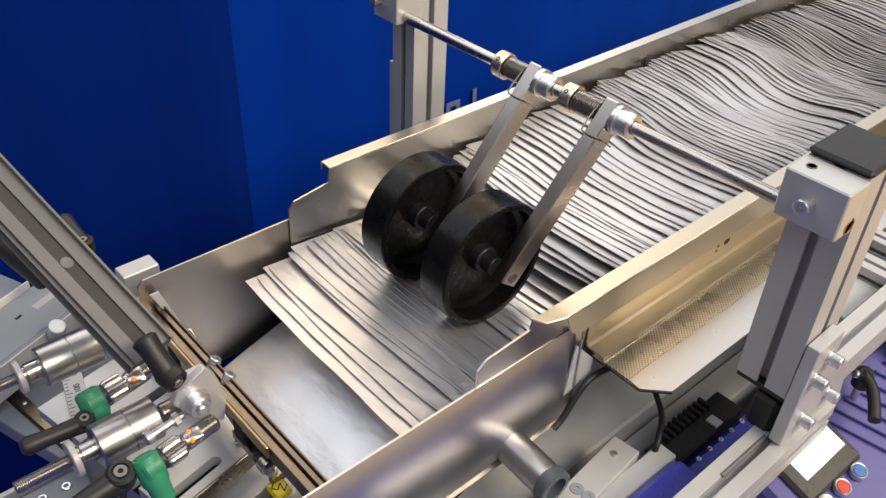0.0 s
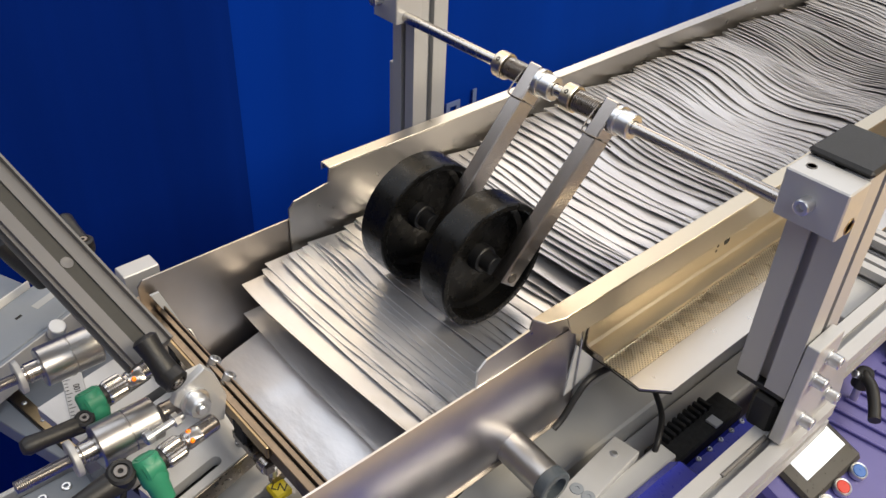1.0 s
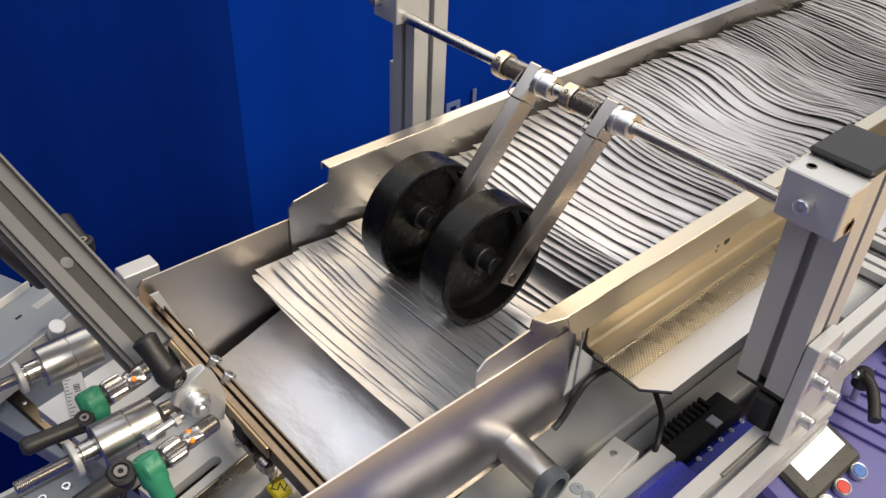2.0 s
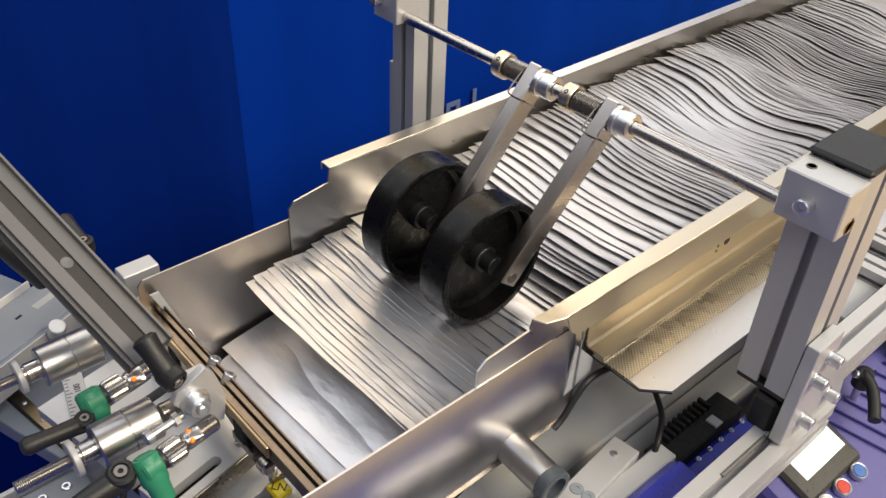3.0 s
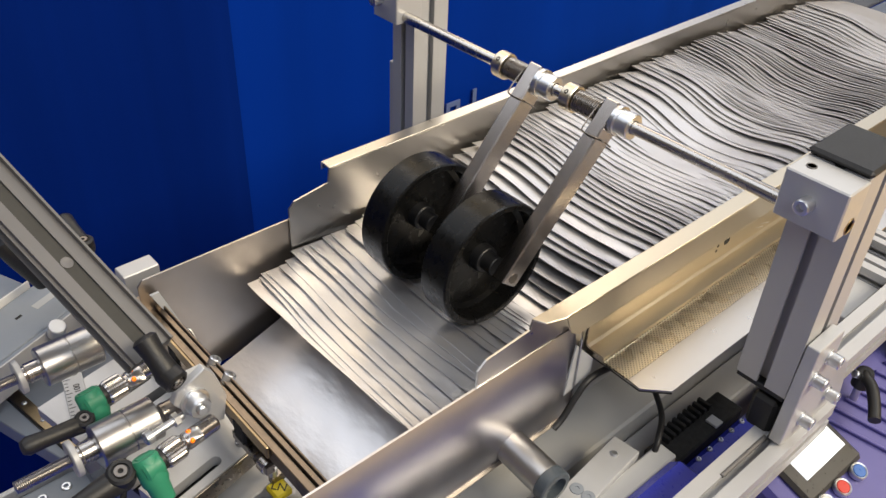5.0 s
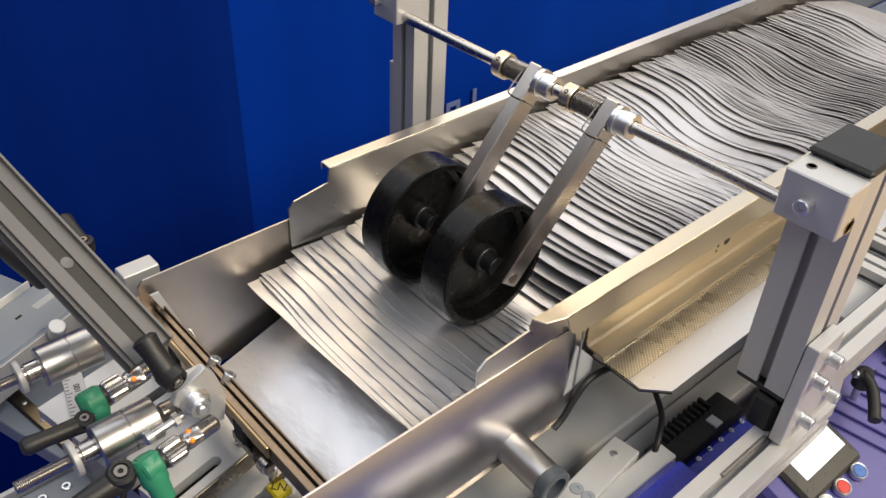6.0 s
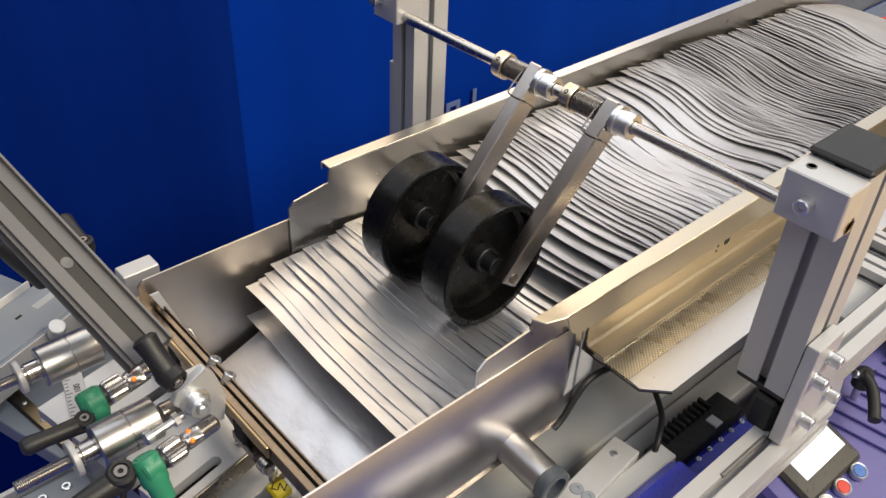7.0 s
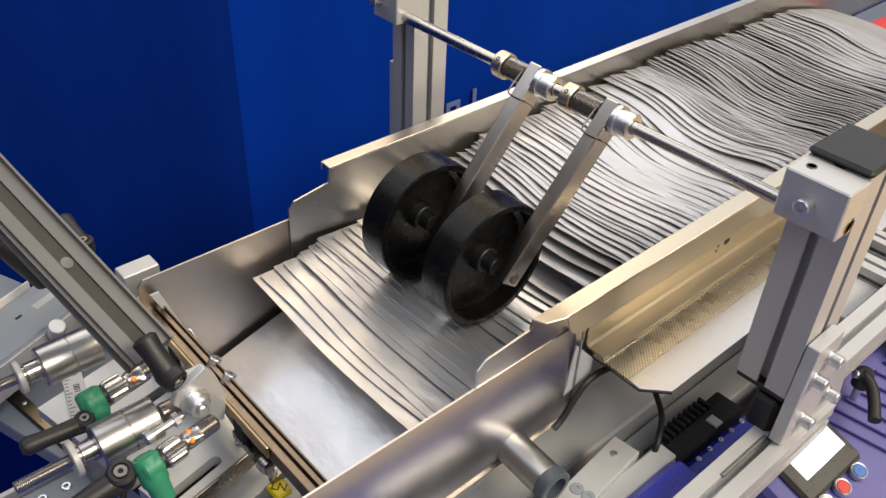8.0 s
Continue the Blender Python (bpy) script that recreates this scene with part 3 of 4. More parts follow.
def clamp_lever(name, hub, tip, r0, r1, label, axis=(0, 0, 1)):
    """A moulded clamping lever: round hub and a tapering handle."""
    t = thing(name, hub, label, "clamp lever")
    hub, tip = Vector(hub), Vector(tip)
    d = tip - hub
    n = d.length
    part("handle", lathe([(0, -r0 * 0.9), (r0 * 0.7, -r0 * 0.75), (r0, -r0 * 0.2), (r0 * 0.9, n * 0.25), (r1 * 1.1, n * 0.6), (r1 * 1.25, n * 0.9), (r1 * 0.9, n * 0.98), (0, n)], hub, d, 14), PLASTIC, t, smooth=50)
    ax = Vector(axis).normalized()
    p = hub + ax * r0 * 0.72
    part("hub", lathe([(0, -r0), (r0 * 0.98, -r0), (r0 * 0.98, r0 * 0.2), (r0 * 0.8, r0 * 0.35), (r0 * 0.62, r0 * 0.35), (r0 * 0.6, r0 * 0.2), (0, r0 * 0.2)], p, ax, 24), PLASTIC, t)
    part("screw", lathe([(0, 0), (r0 * 0.5, 0), (r0 * 0.45, r0 * 0.2), (r0 * 0.2, r0 * 0.2), (r0 * 0.18, 0.0), (0, 0)], p + ax * r0 * 0.2, ax, 16), SPRING, t, "dark steel socket screw")
    return t


clamp_lever("clamp_lever", (-0.3975, 0.2600, 1.032), (-0.4030, 0.2850, 1.058), 0.0108, 0.0084, "black plastic clamp lever at the rail end", (0.25, -1, -0.35))
clamp_lever("clamp_lever", (-0.4530, 0.3240, 0.9600), (-0.5060, 0.3200, 0.9700), 0.0085, 0.0065, "long black plastic clamp lever beside a steel cylinder", (0, -0.3, 1))
clamp_lever("clamp_lever", (-0.4560, 0.2460, 0.9650), (-0.5250, 0.2380, 0.9650), 0.0115, 0.0075, "long black plastic clamp lever near the green connector", (0, -0.3, 1))
clamp_lever("clamp_lever", (-0.3630, 0.520, 0.99), (-0.366, 0.565, 1.004), 0.010, 0.008, "black plastic clamp lever behind the rail", (0, 0, 1))

bracket = thing("hinge_bracket", (-0.37, 0.266, 0.90), "machined aluminium hinge bracket with a large bolt", "bracket")
part("plate", prism([(-0.397, 0.9917), (-0.3919, 1.0016), (-0.3653, 1.0147), (-0.3574, 1.0032), (-0.3496, 0.9721), (-0.3552, 0.9459), (-0.3712, 0.95), (-0.3812, 0.967)], "y", 0.265, 0.273, 0.0008), MILLED, bracket)
part("top_block", box(-0.370, -0.350, 0.274, 0.310, 0.950, 0.978, 0.001), ALU, bracket)
bolt = part("bolt", lathe([(0.0128, 0), (0.0128, 0.0025), (0.0098, 0.003), (0.0098, 0.011), (0.0088, 0.0125), (0.0058, 0.0125), (0.0054, 0.011), (0, 0.011)], (-0.3790, 0.265, 0.9855), (0, -1, 0), 28), ZINC, bracket, "large zinc plated bolt with washer")
part("bolt_tip", rod((-0.3790, 0.2545, 0.9855), (-0.3790, 0.249, 0.9855), 0.0045), ZINC, bolt)
for x0, y0, z0 in ((-0.420, 0.262, 0.975), (-0.411, 0.348, 0.955)):
    s = thing("stop_screw", (x0, y0, z0), "zinc plated stop screw with its head out", "screw")
    part("shank", rod((x0, y0, z0), (x0 + 0.030, y0 + 0.004, z0), 0.0034), ZINC, s)
    part("head", cap_screw((x0, y0, z0), (-1, -0.1, 0), 0.0058, 0.007), ZINC, s)
    part("nut", lathe([(0.003, 0), (0.0062, 0), (0.0062, 0.005), (0.003, 0.005)], (x0 + 0.020, y0 + 0.003, z0), (1, 0.13, 0), 6), ZINC, s)
part("link_tube", lathe([(0.0, 0), (0.0052, 0), (0.0052, 0.046), (0.0038, 0.046), (0.0036, 0.030), (0, 0.030)], (-0.3418, 0.2906, 0.937), (-0.0045, -0.0458, -0.002), 20), SPRING, bracket, "dark hollow steel tube")
part("link", box(-0.352, -0.343, 0.205, 0.262, 0.922, 0.932, 0.0008), SPRING, bracket)
part("link_roller", rod((-0.3475, 0.208, 0.927), (-0.3475, 0.218, 0.927), 0.0075), CHROME, bracket)


def steel_cylinder(y, tail):
    c = thing("air_cylinder", (-0.43, y, 0.95), "brushed steel round cylinder with a threaded rod", "cylinder", "round cylinders")
    part("barrel", lathe([(0, 0), (0.0176, 0), (0.0188, 0.0012), (0.0188, 0.0265), (0.0181, 0.027), (0.0181, 0.0277), (0.0188, 0.0282), (0.0188, 0.0515), (0.0176, 0.0527), (0, 0.0527)], (-0.459, y, 0.968), (1, 0, 0), 48), BARREL, c)
    part("neck", lathe([(0.0095, 0), (0.0095, 0.012), (0.008, 0.013), (0.008, 0.02)], (-0.459, y, 0.968), (-1, 0, 0), 28), CHROME, c)
    part("washer", lathe([(0.005, 0), (0.0150, 0), (0.0158, 0.0008), (0.0158, 0.0045), (0.0150, 0.0053), (0.005, 0.0053)], (-0.4745, y, 0.968), (-1, 0, 0), 32), ALU, c)
    n = int((-0.479 - tail) / 0.0015)
    prof = [(0, 0)] + [(0.0048 if k % 2 else 0.0054, k * 0.00075) for k in range(2 * n)] + [(0, 2 * n * 0.00075)]
    part("threaded_rod", lathe(prof, (-0.479, y, 0.968), (-1, 0, 0), 16), CHROME, c, smooth=60)
    part("plunger", rod((-0.402, y, 0.968), (-0.375, y, 0.968), 0.0085), SPRING, c)
    part("plunger_nut", lathe([(0.0085, 0), (0.0105, 0.001), (0.0105, 0.006), (0.0085, 0.007)], (-0.384, y, 0.968), (1, 0, 0), 6), ZINC, c)
    return c


steel_cylinder(0.2855, -0.524)
steel_cylinder(0.4035, -0.60)


def sensor(p, d, label):
    """A round proximity sensor with a knurled nut, two small lamps and a green elbow plug."""
    p, d = Vector(p), Vector(d).normalized()
    s = thing("sensor", p, label, "sensor", "round sensors")
    part("body", lathe([(0.0, 0.0), (0.0080, 0.0), (0.0080, 0.019), (0.0074, 0.0195), (0.0074, 0.021), (0.0080, 0.0215), (0.0080, 0.034)] + [(0.0080 - 0.0006 * (k % 2), 0.034 + 0.0008 * k) for k in range(22)] + [(0.0065, 0.0516), (0, 0.0516)], p, d, 24), CHROME, s, smooth=60)
    seg = 40
    ring = bmesh.new()
    q = d.to_track_quat("Z", "Y").to_matrix()
    rows = []
    for h, k in ((-0.001, 0.9), (0.001, 1), (0.015, 1), (0.017, 0.9)):
        rows.append([ring.verts.new(p + q @ Vector(((0.0108 if i % 2 else 0.0099) * k * math.cos(i * math.tau / seg), (0.0108 if i % 2 else 0.0099) * k * math.sin(i * math.tau / seg), h))) for i in range(seg)])
    for A, B in zip(rows, rows[1:]):
        for i in range(seg):
            ring.faces.new((A[i], A[(i + 1) % seg], B[(i + 1) % seg], B[i]))
    ring.faces.new(rows[0][::-1])
    ring.faces.new(rows[-1])
    part("knurled_nut", ring, CHROME, s, smooth=10)
    side = Vector((-0.55, -0.45, 0.70))
    side = (side - d * side.dot(d)).normalized()
    for k, sgn in ((0.024, 0.55), (0.026, -0.75)):
        out = (side + d.cross(side) * sgn).normalized()
        part("lamp", lathe([(0, 0.0018), (0.0015, 0.0014), (0.0024, 0.0)], p + d * k + out * 0.0076, out, 12), ORANGE, s, "small glowing orange lamp")
    part("plug_collar", rod(p - d * 0.001, p - d * 0.006, 0.0092), PLASTIC, s)
    e = p - d * 0.014
    down = Vector((0.05, -0.55, -0.82)).normalized()
    part("green_plug", join(rod(p - d * 0.005, p - d * 0.022, 0.0120, 24, 0.002), lathe([(0.0, -0.011), (0.0100, -0.0105), (0.0112, -0.008), (0.0112, 0.012), (0.0095, 0.016), (0.0085, 0.030), (0, 0.030)], e, down, 24)), GREEN, s, "green plastic elbow plug", smooth=30)
    part("cable", pipe([e + down * 0.028, e + down * 0.06, e + down * 0.10 + Vector((-0.03, 0, -0.02)), e + down * 0.12 + Vector((-0.1, 0.02, -0.1))], 0.003, 8), PLASTIC, s, smooth=70)
    return s


sensor((-0.4215, 0.2410, 0.968), (1, 0.16, 0), "steel round sensor with green plug and orange lamps")
sensor((-0.4270, 0.3370, 0.968), (1, 0.13, 0), "steel round sensor with green plug and orange lamps")

# slotted table under the mechanism: strips between the slots, tied at both ends
table_top = thing("slotted_table", (-0.38, 0.34, 0.888), "machined aluminium table plate with long round-ended slots", "machine table")
TURN = Matrix.Translation((-0.3217, 0.2612, 0)) @ Matrix.Rotation(radians(12), 4, "Z")
comb = [(-0.108, 0.0), (0.0, 0.0), (0.0, 0.195), (-0.108, 0.195)]
for c, e in ((0.149, -0.018), (0.122, -0.012), (0.086, -0.030), (0.050, -0.047), (0.0145, -0.047)):
    comb.append((-0.108, c + 0.0058))
    comb += [(e + 0.0058 * math.sin(k * math.pi / 8), c + 0.0058 * math.cos(k * math.pi / 8)) for k in range(9)]
    comb.append((-0.108, c - 0.0058))
part("plate", move(prism(comb, "z", 0.888, 0.900), TURN), MILLED, table_top)
# dark plate added under the slots so that they look deep in shade
part("underside", move(box(-0.105, -0.004, 0.004, 0.19, 0.880, 0.886, 0.0005), TURN), HOLE, table_top, "dark plate added below the slots to paint in their shade")
# dark strip laid over the plate's side, in place of the shade below it
part("edge_shade_strip", move(box(-0.108, 0.0, -0.0022, -0.0004, 0.8785, 0.8992, 0.0003), TURN), SPRING, table_top, "dark steel strip standing in for the shaded table edge")
part("pin", move(lathe([(0.0042, 0), (0.0052, 0.0004), (0.0052, 0.004), (0.0042, 0.0045), (0.0034, 0.0045), (0.003, 0.001), (0, 0.001)], (-0.018, 0.012, 0.900), (0, 0, 1), 20), TURN), CHROME, table_top)
solid("slide_block", prism([(-0.327, 0.2685), (-0.326, 0.2400), (-0.43, 0.2200), (-0.43, 0.2490)], "z", 0.80, 0.865, 0.001), MILLED, "milled aluminium slide block beside the slotted table", "block")
tag = thing("cable_tag", (-0.329, 0.226, 0.862), "yellow cable tag with black letters", "tag")
part("band", box(-0.340, -0.322, 0.216, 0.236, 0.8625, 0.870, 0.002), YELLOW, tag)


def words(text, size, m, name, material, parent):
    cu = bpy.data.curves.new("tmp", "FONT")
    cu.body, cu.size, cu.extrude, cu.align_x, cu.align_y = text, size, 0.00015, "CENTER", "CENTER"
    tmp = bpy.data.objects.new("tmp", cu)
    me = bpy.data.meshes.new_from_object(tmp)
    bpy.data.objects.remove(tmp)
    me.transform(m)
    me.materials.append(material)
    ob = new(name, me)
    ob.parent = parent
    if parent is not None:
        me.transform(parent.matrix_basis.inverted())
    return ob


words("LN", 0.012, Matrix.Translation((-0.331, 0.226, 0.8704)) @ Matrix.Rotation(radians(-50), 4, "Z"), "lettering", INK, tag)
small = thing("drive_linkage", (-0.325, 0.215, 0.868), "small steel linkage with pins beside the gate", "linkage")
part("arm", box(-0.334, -0.312, 0.232, 0.240, 0.868, 0.878, 0.001), SPRING, small)
part("pin", rod((-0.316, 0.228, 0.872), (-0.316, 0.228, 0.888), 0.005), ZINC, small)
part("pin", rod((-0.330, 0.236, 0.872), (-0.330, 0.236, 0.886), 0.004), ZINC, small)
part("rod", rod((-0.330, 0.15, 0.880), (-0.316, 0.228, 0.880), 0.003), CHROME, small)

ruler = thing("scale_ruler", (-0.433, 0.422, 0.900), "pale metal scale ruler with black marks and numbers", "ruler")
rm = Matrix.Translation((-0.433, 0.422, 0.9)) @ Matrix.Rotation(radians(-14), 4, "Z")
part("strip", move(box(-0.0095, 0.0095, -0.042, 0.046, 0.0, 0.0035, 0.0004), rm), ALU, ruler)
for k in range(17):
    y = -0.039 + k * 0.005
    part("mark", move(box(-0.0085, -0.0085 + (0.006 if k % 4 == 0 else 0.0035), y, y + 0.0006, 0.0035, 0.0038, 0), rm), INK, ruler)
words("110", 0.0085, rm @ Matrix.Translation((0.0025, 0.030, 0.0037)) @ Matrix.Rotation(radians(90), 4, "Z"), "numbers", INK, ruler)
words("100", 0.0085, rm @ Matrix.Translation((0.0025, 0.006, 0.0037)) @ Matrix.Rotation(radians(90), 4, "Z"), "numbers", INK, ruler)

# machine deck beyond the mechanism
deck = thing("machine_deck", (-0.5, 0.6, 0.86), "pale grey painted machine deck with stepped plates", "machine deck")
dm = Matrix.Translation((-0.42, 0.56, 0)) @ Matrix.Rotation(radians(22.5), 4, "Z")
part("lower_plate", move(box(-0.45, 0.060, -0.0115, -0.001, 0.845, 0.880, 0.001), dm), PALE, deck)
part("lip", move(box(-0.45, 0.055, -0.0140, -0.012, 0.845, 0.886, 0.0005), dm), ALU, deck, "bright aluminium lip")
part("middle_plate", move(box(-0.45, 0.080, 0.0, 0.067, 0.850, 0.880, 0.001), dm), PALE, deck)
part("upper_plate", move(box(-0.45, 0.045, 0.0705, 0.16, 0.852, 0.888, 0.002), dm), PALE, deck)
part("seam_strip", move(box(-0.45, 0.05, 0.068, 0.0700, 0.850, 0.8885, 0.0005), dm), WHITE, deck, "white seam strip")
for x, y in ((0.018, 0.088), (-0.012, 0.090), (0.022, 0.105)):
    part("rivet", move(cap_screw((x, y, 0.888), (0, 0, 1), 0.006, 0.003), dm), ZINC, deck)
part("slot_mark", move(box(0.001, 0.009, 0.036, 0.039, 0.880, 0.8806, 0), dm), HOLE, deck)
part("tape_mark", move(box(0.025, 0.085, 0.030, 0.040, 0.880, 0.8803, 0), dm), GREYPAINT, deck, "grey tape strip")
part("thumb_screw", move(lathe([(0, 0.0), (0.0095, 0.0), (0.0095, 0.013), (0.0085, 0.014), (0, 0.014)], (0.004, -0.020, 0.882), (0, -0.4, 1), 24), dm), ZINC, deck)
part("thumb_neck", move(rod((0.004, -0.022, 0.862), (0.004, -0.020, 0.884), 0.0055), dm), ZINC, deck)
part("brass_plug", move(lathe([(0, 0.0), (0.009, 0.0), (0.009, 0.006), (0, 0.007)], (0.050, -0.016, 0.880), (-0.2, -0.3, 1), 24), dm), BRASS, deck)
part("dark_grip", lathe([(0, 0), (0.009, 0.001), (0.0135, 0.008), (0.0145, 0.03), (0.0135, 0.075), (0, 0.078)], (-0.4215, 0.6, 0.981), (0.033, 0, -0.074), 20), PLASTIC, deck, "black plastic grip", smooth=50)
solid("support_block", box(-0.339, -0.299, 0.500, 0.523, 0.85, 0.950, 0.001), MILLED, "milled aluminium support block behind the side plate", "block")

cover = thing("side_cover", (-0.47, 0.45, 0.82), "pale grey sheet cover with a brass edge strip", "cover")
part("panel", prism([(-0.53, 0.635), (-0.447, 0.382), (-0.402, 0.318), (-0.36, 0.33), (-0.36, 0.62)], "z", 0.800, 0.822, 0.001), PALE, cover)
bmx = Matrix.Translation((-0.4585, 0.495, 0.822)) @ Matrix.Rotation(radians(10.2), 4, "Z")
strip = part("brass_strip", move(box(-0.0065, 0.0065, -0.078, 0.078, 0.0005, 0.0035, 0.0006), bmx), BRASS, cover, "brass strip with two rivets")
part("dark_joint", move(box(-0.0085, -0.0068, -0.078, 0.078, 0.0003, 0.0015, 0), bmx), HOLE, cover)
for y in (0.030, -0.006):
    part("rivet", move(cap_screw((0, y, 0.0035), (0, 0, 1), 0.0028, 0.0015), bmx), ZINC, strip)
part("front_step", box(-0.62, -0.455, 0.340, 0.375, 0.840, 0.862, 0.004), PALE, cover)
part("front_rib", box(-0.62, -0.44, 0.376, 0.381, 0.84, 0.870, 0.001), ALU, cover)
for x in (-0.50, -0.478):
    part("cover_screw", cap_screw((x, 0.357, 0.862), (0, 0, 1), 0.0048, 0.002), ZINC, cover)

# ---- near side: rails, bracket, drive ----
plate = thing("mounting_bracket", (0.06, -0.056, 0.92), "milled aluminium mounting plate bolted to the post", "bracket")
part("plate", prism([(0.026, 0.922), (0.0335, 1.0345), (0.0755, 1.0365), (0.078, 0.995), (0.127, 0.968), (0.148, 0.903), (0.06, 0.903)], "y", -0.0635, -0.0515, 0.0008), MILLED, plate)
for x, z in ((0.0610, 1.013), (0.0440, 0.997), (0.098, 0.944), (0.0535, 0.940)):
    sc = part("bolt", lathe([(0.0075, 0), (0.0075, 0.0015), (0.0064, 0.0018), (0.0064, 0.011), (0.0056, 0.012), (0.0034, 0.012), (0.003, 0.008), (0, 0.008)], (x, -0.0635, z), (0, -1, 0), 22), ZINC, plate)
part("hex_nut", lathe([(0.003, 0), (0.006, 0), (0.006, 0.006), (0.003, 0.006)], (0.112, -0.0635, 0.908), (0, -1, 0), 6), ZINC, plate)
solid("foot_plug", box(0.034, 0.085, -0.047, -0.021, 0.913, 0.955, 0.004), PLASTIC, "black plastic end plug below the post", "end plug")

rail = thing("lower_rail", (-0.2, -0.052, 0.88), "slotted aluminium rail along the machine side", "rail")
part("profile", prism(slotted(-0.052, 0.8995, 0.037, 0.037, 0.008, 0.009), "x", -0.55, 0.12), ALU, rail)
part("slot_cover", rod((-0.042, -0.0475, 0.9175), (0.03, -0.0475, 0.9172), 0.0022), ALU_X, rail, "grey plastic slot cover")
rail2 = thing("upper_rail", (0.8, -0.044, 0.92), "slotted aluminium rail beyond the post", "rail")
part("profile", prism(slotted(-0.044, 0.9435, 0.033, 0.033, 0.007, 0.009), "x", 0.09, 1.5), ALU, rail2)
# black box added where only a band of shadow lies beside the rail
part("shadow_strip", box(0.26, 1.5, -0.074, -0.062, 0.86, 0.915, 0.002), HOLE, rail2, "black strip standing in for the shadow band below the rail")
for x0, x1, z in ((0.352, 0.378, 0.96), (0.300, 0.330, 0.955)):
    cr = thing("cross_rail", (x0, 0.0, z - 0.03), "pale aluminium cross rail under the trough", "rail", "cross rails")
    part("profile", prism(slotted((x0 + x1) / 2, z - 0.013, x1 - x0, 0.026, 0.006, 0.007), "y", -0.026, 0.115), ALU, cr)
solid("chute_floor", box(0.22, 0.298, -0.02, 0.10, 0.93, 0.94, 0.001), GREYPAINT, "dark grey panel between the cross rails", "chute")

console = thing("control_console", (0.13, -0.1, 0.84), "violet plastic control console with lit display", "control console")
con = Matrix.Translation((0.1115, -0.0763, 0.86)) @ Matrix.Rotation(radians(18), 4, "X") @ Matrix.Rotation(radians(-11), 4, "Y")
part("housing", move(box(-0.075, 0.30, -0.16, 0.040, -0.10, -0.004, 0.006), con), PURPLE, console)
for k in range(9):
    x = 0.050 + k * 0.018
    part("rib", move(box(-0.045, 0.045, -0.0016, 0.0016, -0.005, 0.0005, 0.0008), con @ Matrix.Translation((x + 0.002, -0.022, 0)) @ Matrix.Rotation(radians(-68), 4, "Z")), PURPLE, console)
part("bezel", move(box(-0.052, 0.034, -0.030, 0.028, -0.006, 0.003, 0.004), con), BEZEL, console, "grey display bezel")
part("display", move(box(-0.036, 0.026, -0.011, 0.017, 0.0025, 0.0042, 0.0005), con), SCREEN, console, "white glowing display")
for x, y, m, lb in ((-0.011, -0.037, RED, "round red push button"), (0.016, -0.037, BUTTON, "round blue push button"), (-0.037, -0.037, WHITE, "round white push button")):
    b = part("button", move(lathe([(0, 0.004), (0.0060, 0.004), (0.0067, 0.003), (0.0067, 0.001)], (x, y, 0), (0, 0, 1), 28), con), m, console, lb)
    part("button_ring", move(lathe([(0.0069, 0.0), (0.0069, 0.0035), (0.0080, 0.004), (0.0088, 0.003), (0.0092, -0.002)], (x, y, 0), (0, 0, 1), 28), con), ZINC, b)
lever = thing("clamp_lever", (0.184, -0.069, 0.90), "black curved plastic clamp lever above the violet console", "clamp lever")
part("handle", join(pipe([(0.192, -0.066, 0.912), (0.184, -0.071, 0.914), (0.178, -0.081, 0.911), (0.165, -0.092, 0.905), (0.150, -0.101, 0.900)], 0.0062, 12),
                    lathe([(0, 0.009), (0.008, 0.008), (0.0095, 0.004), (0.0095, -0.012), (0, -0.012)], (0.189, -0.067, 0.910), (0, 0, 1), 20)), PLASTIC, lever, smooth=50)
part("screw", cap_screw((0.183, -0.063, 0.913), (-0.8, 0.3, 0.5), 0.0042, 0.007), ZINC, lever, "zinc plated screw")
part("stud", rod((0.188, -0.067, 0.86), (0.188, -0.067, 0.90), 0.004), ZINC, lever)

frame_box = thing("machine_underframe", (0.1, 0.09, 0.78), "grey painted machine underframe below the trough", "machine frame")
part("top_face", box(-0.45, 1.2, 0.082, 0.165, 0.77, 0.84, 0.003), GREYPAINT, frame_box)
part("side_step", box(-0.45, 1.2, 0.040, 0.080, 0.74, 0.815, 0.002), WALLM, frame_box, "tan painted side step")
part("end_panel", prism([(-0.0745, 0.984), (-0.0440, 0.949), (-0.0440, 0.930), (-0.082, 0.922)], "y", 0.1055, 0.1075, 0.0003), WALLM, frame_box, "tan painted end panel")
part("lower_body", box(-0.45, 1.2, -0.08, 0.40, 0.02, 0.735, 0.004), GREYPAINT, frame_box)

tube = thing("round_spacer", (-0.148, 0.08, 0.88), "brushed steel round spacer with a grey plastic end", "spacer")
part("barrel", rod((-0.149, 0.118, 0.899), (-0.153, 0.058, 0.899), 0.0170, 36), BARREL, tube)
part("end_ring", lathe([(0.010, 0), (0.0172, 0), (0.0176, 0.001), (0.0176, 0.011), (0.016, 0.012), (0.012, 0.012), (0.012, 0.004), (0, 0.004)], (-0.153, 0.058, 0.899), (-0.06, -1, 0), 36), DARKGREY, tube, "dark grey plastic end ring")
flat = thing("flat_bar", (-0.12, 0.045, 0.868), "milled aluminium flat bar with recessed screws", "bar")
fm = Matrix.Translation((-0.047, 0.047, 0.874)) @ Matrix.Rotation(radians(6), 4, "Z")
part("bar", move(box(-0.22, 0.0, -0.0145, 0.0145, -0.006, 0.006, 0.0008), fm), MILLED, flat)
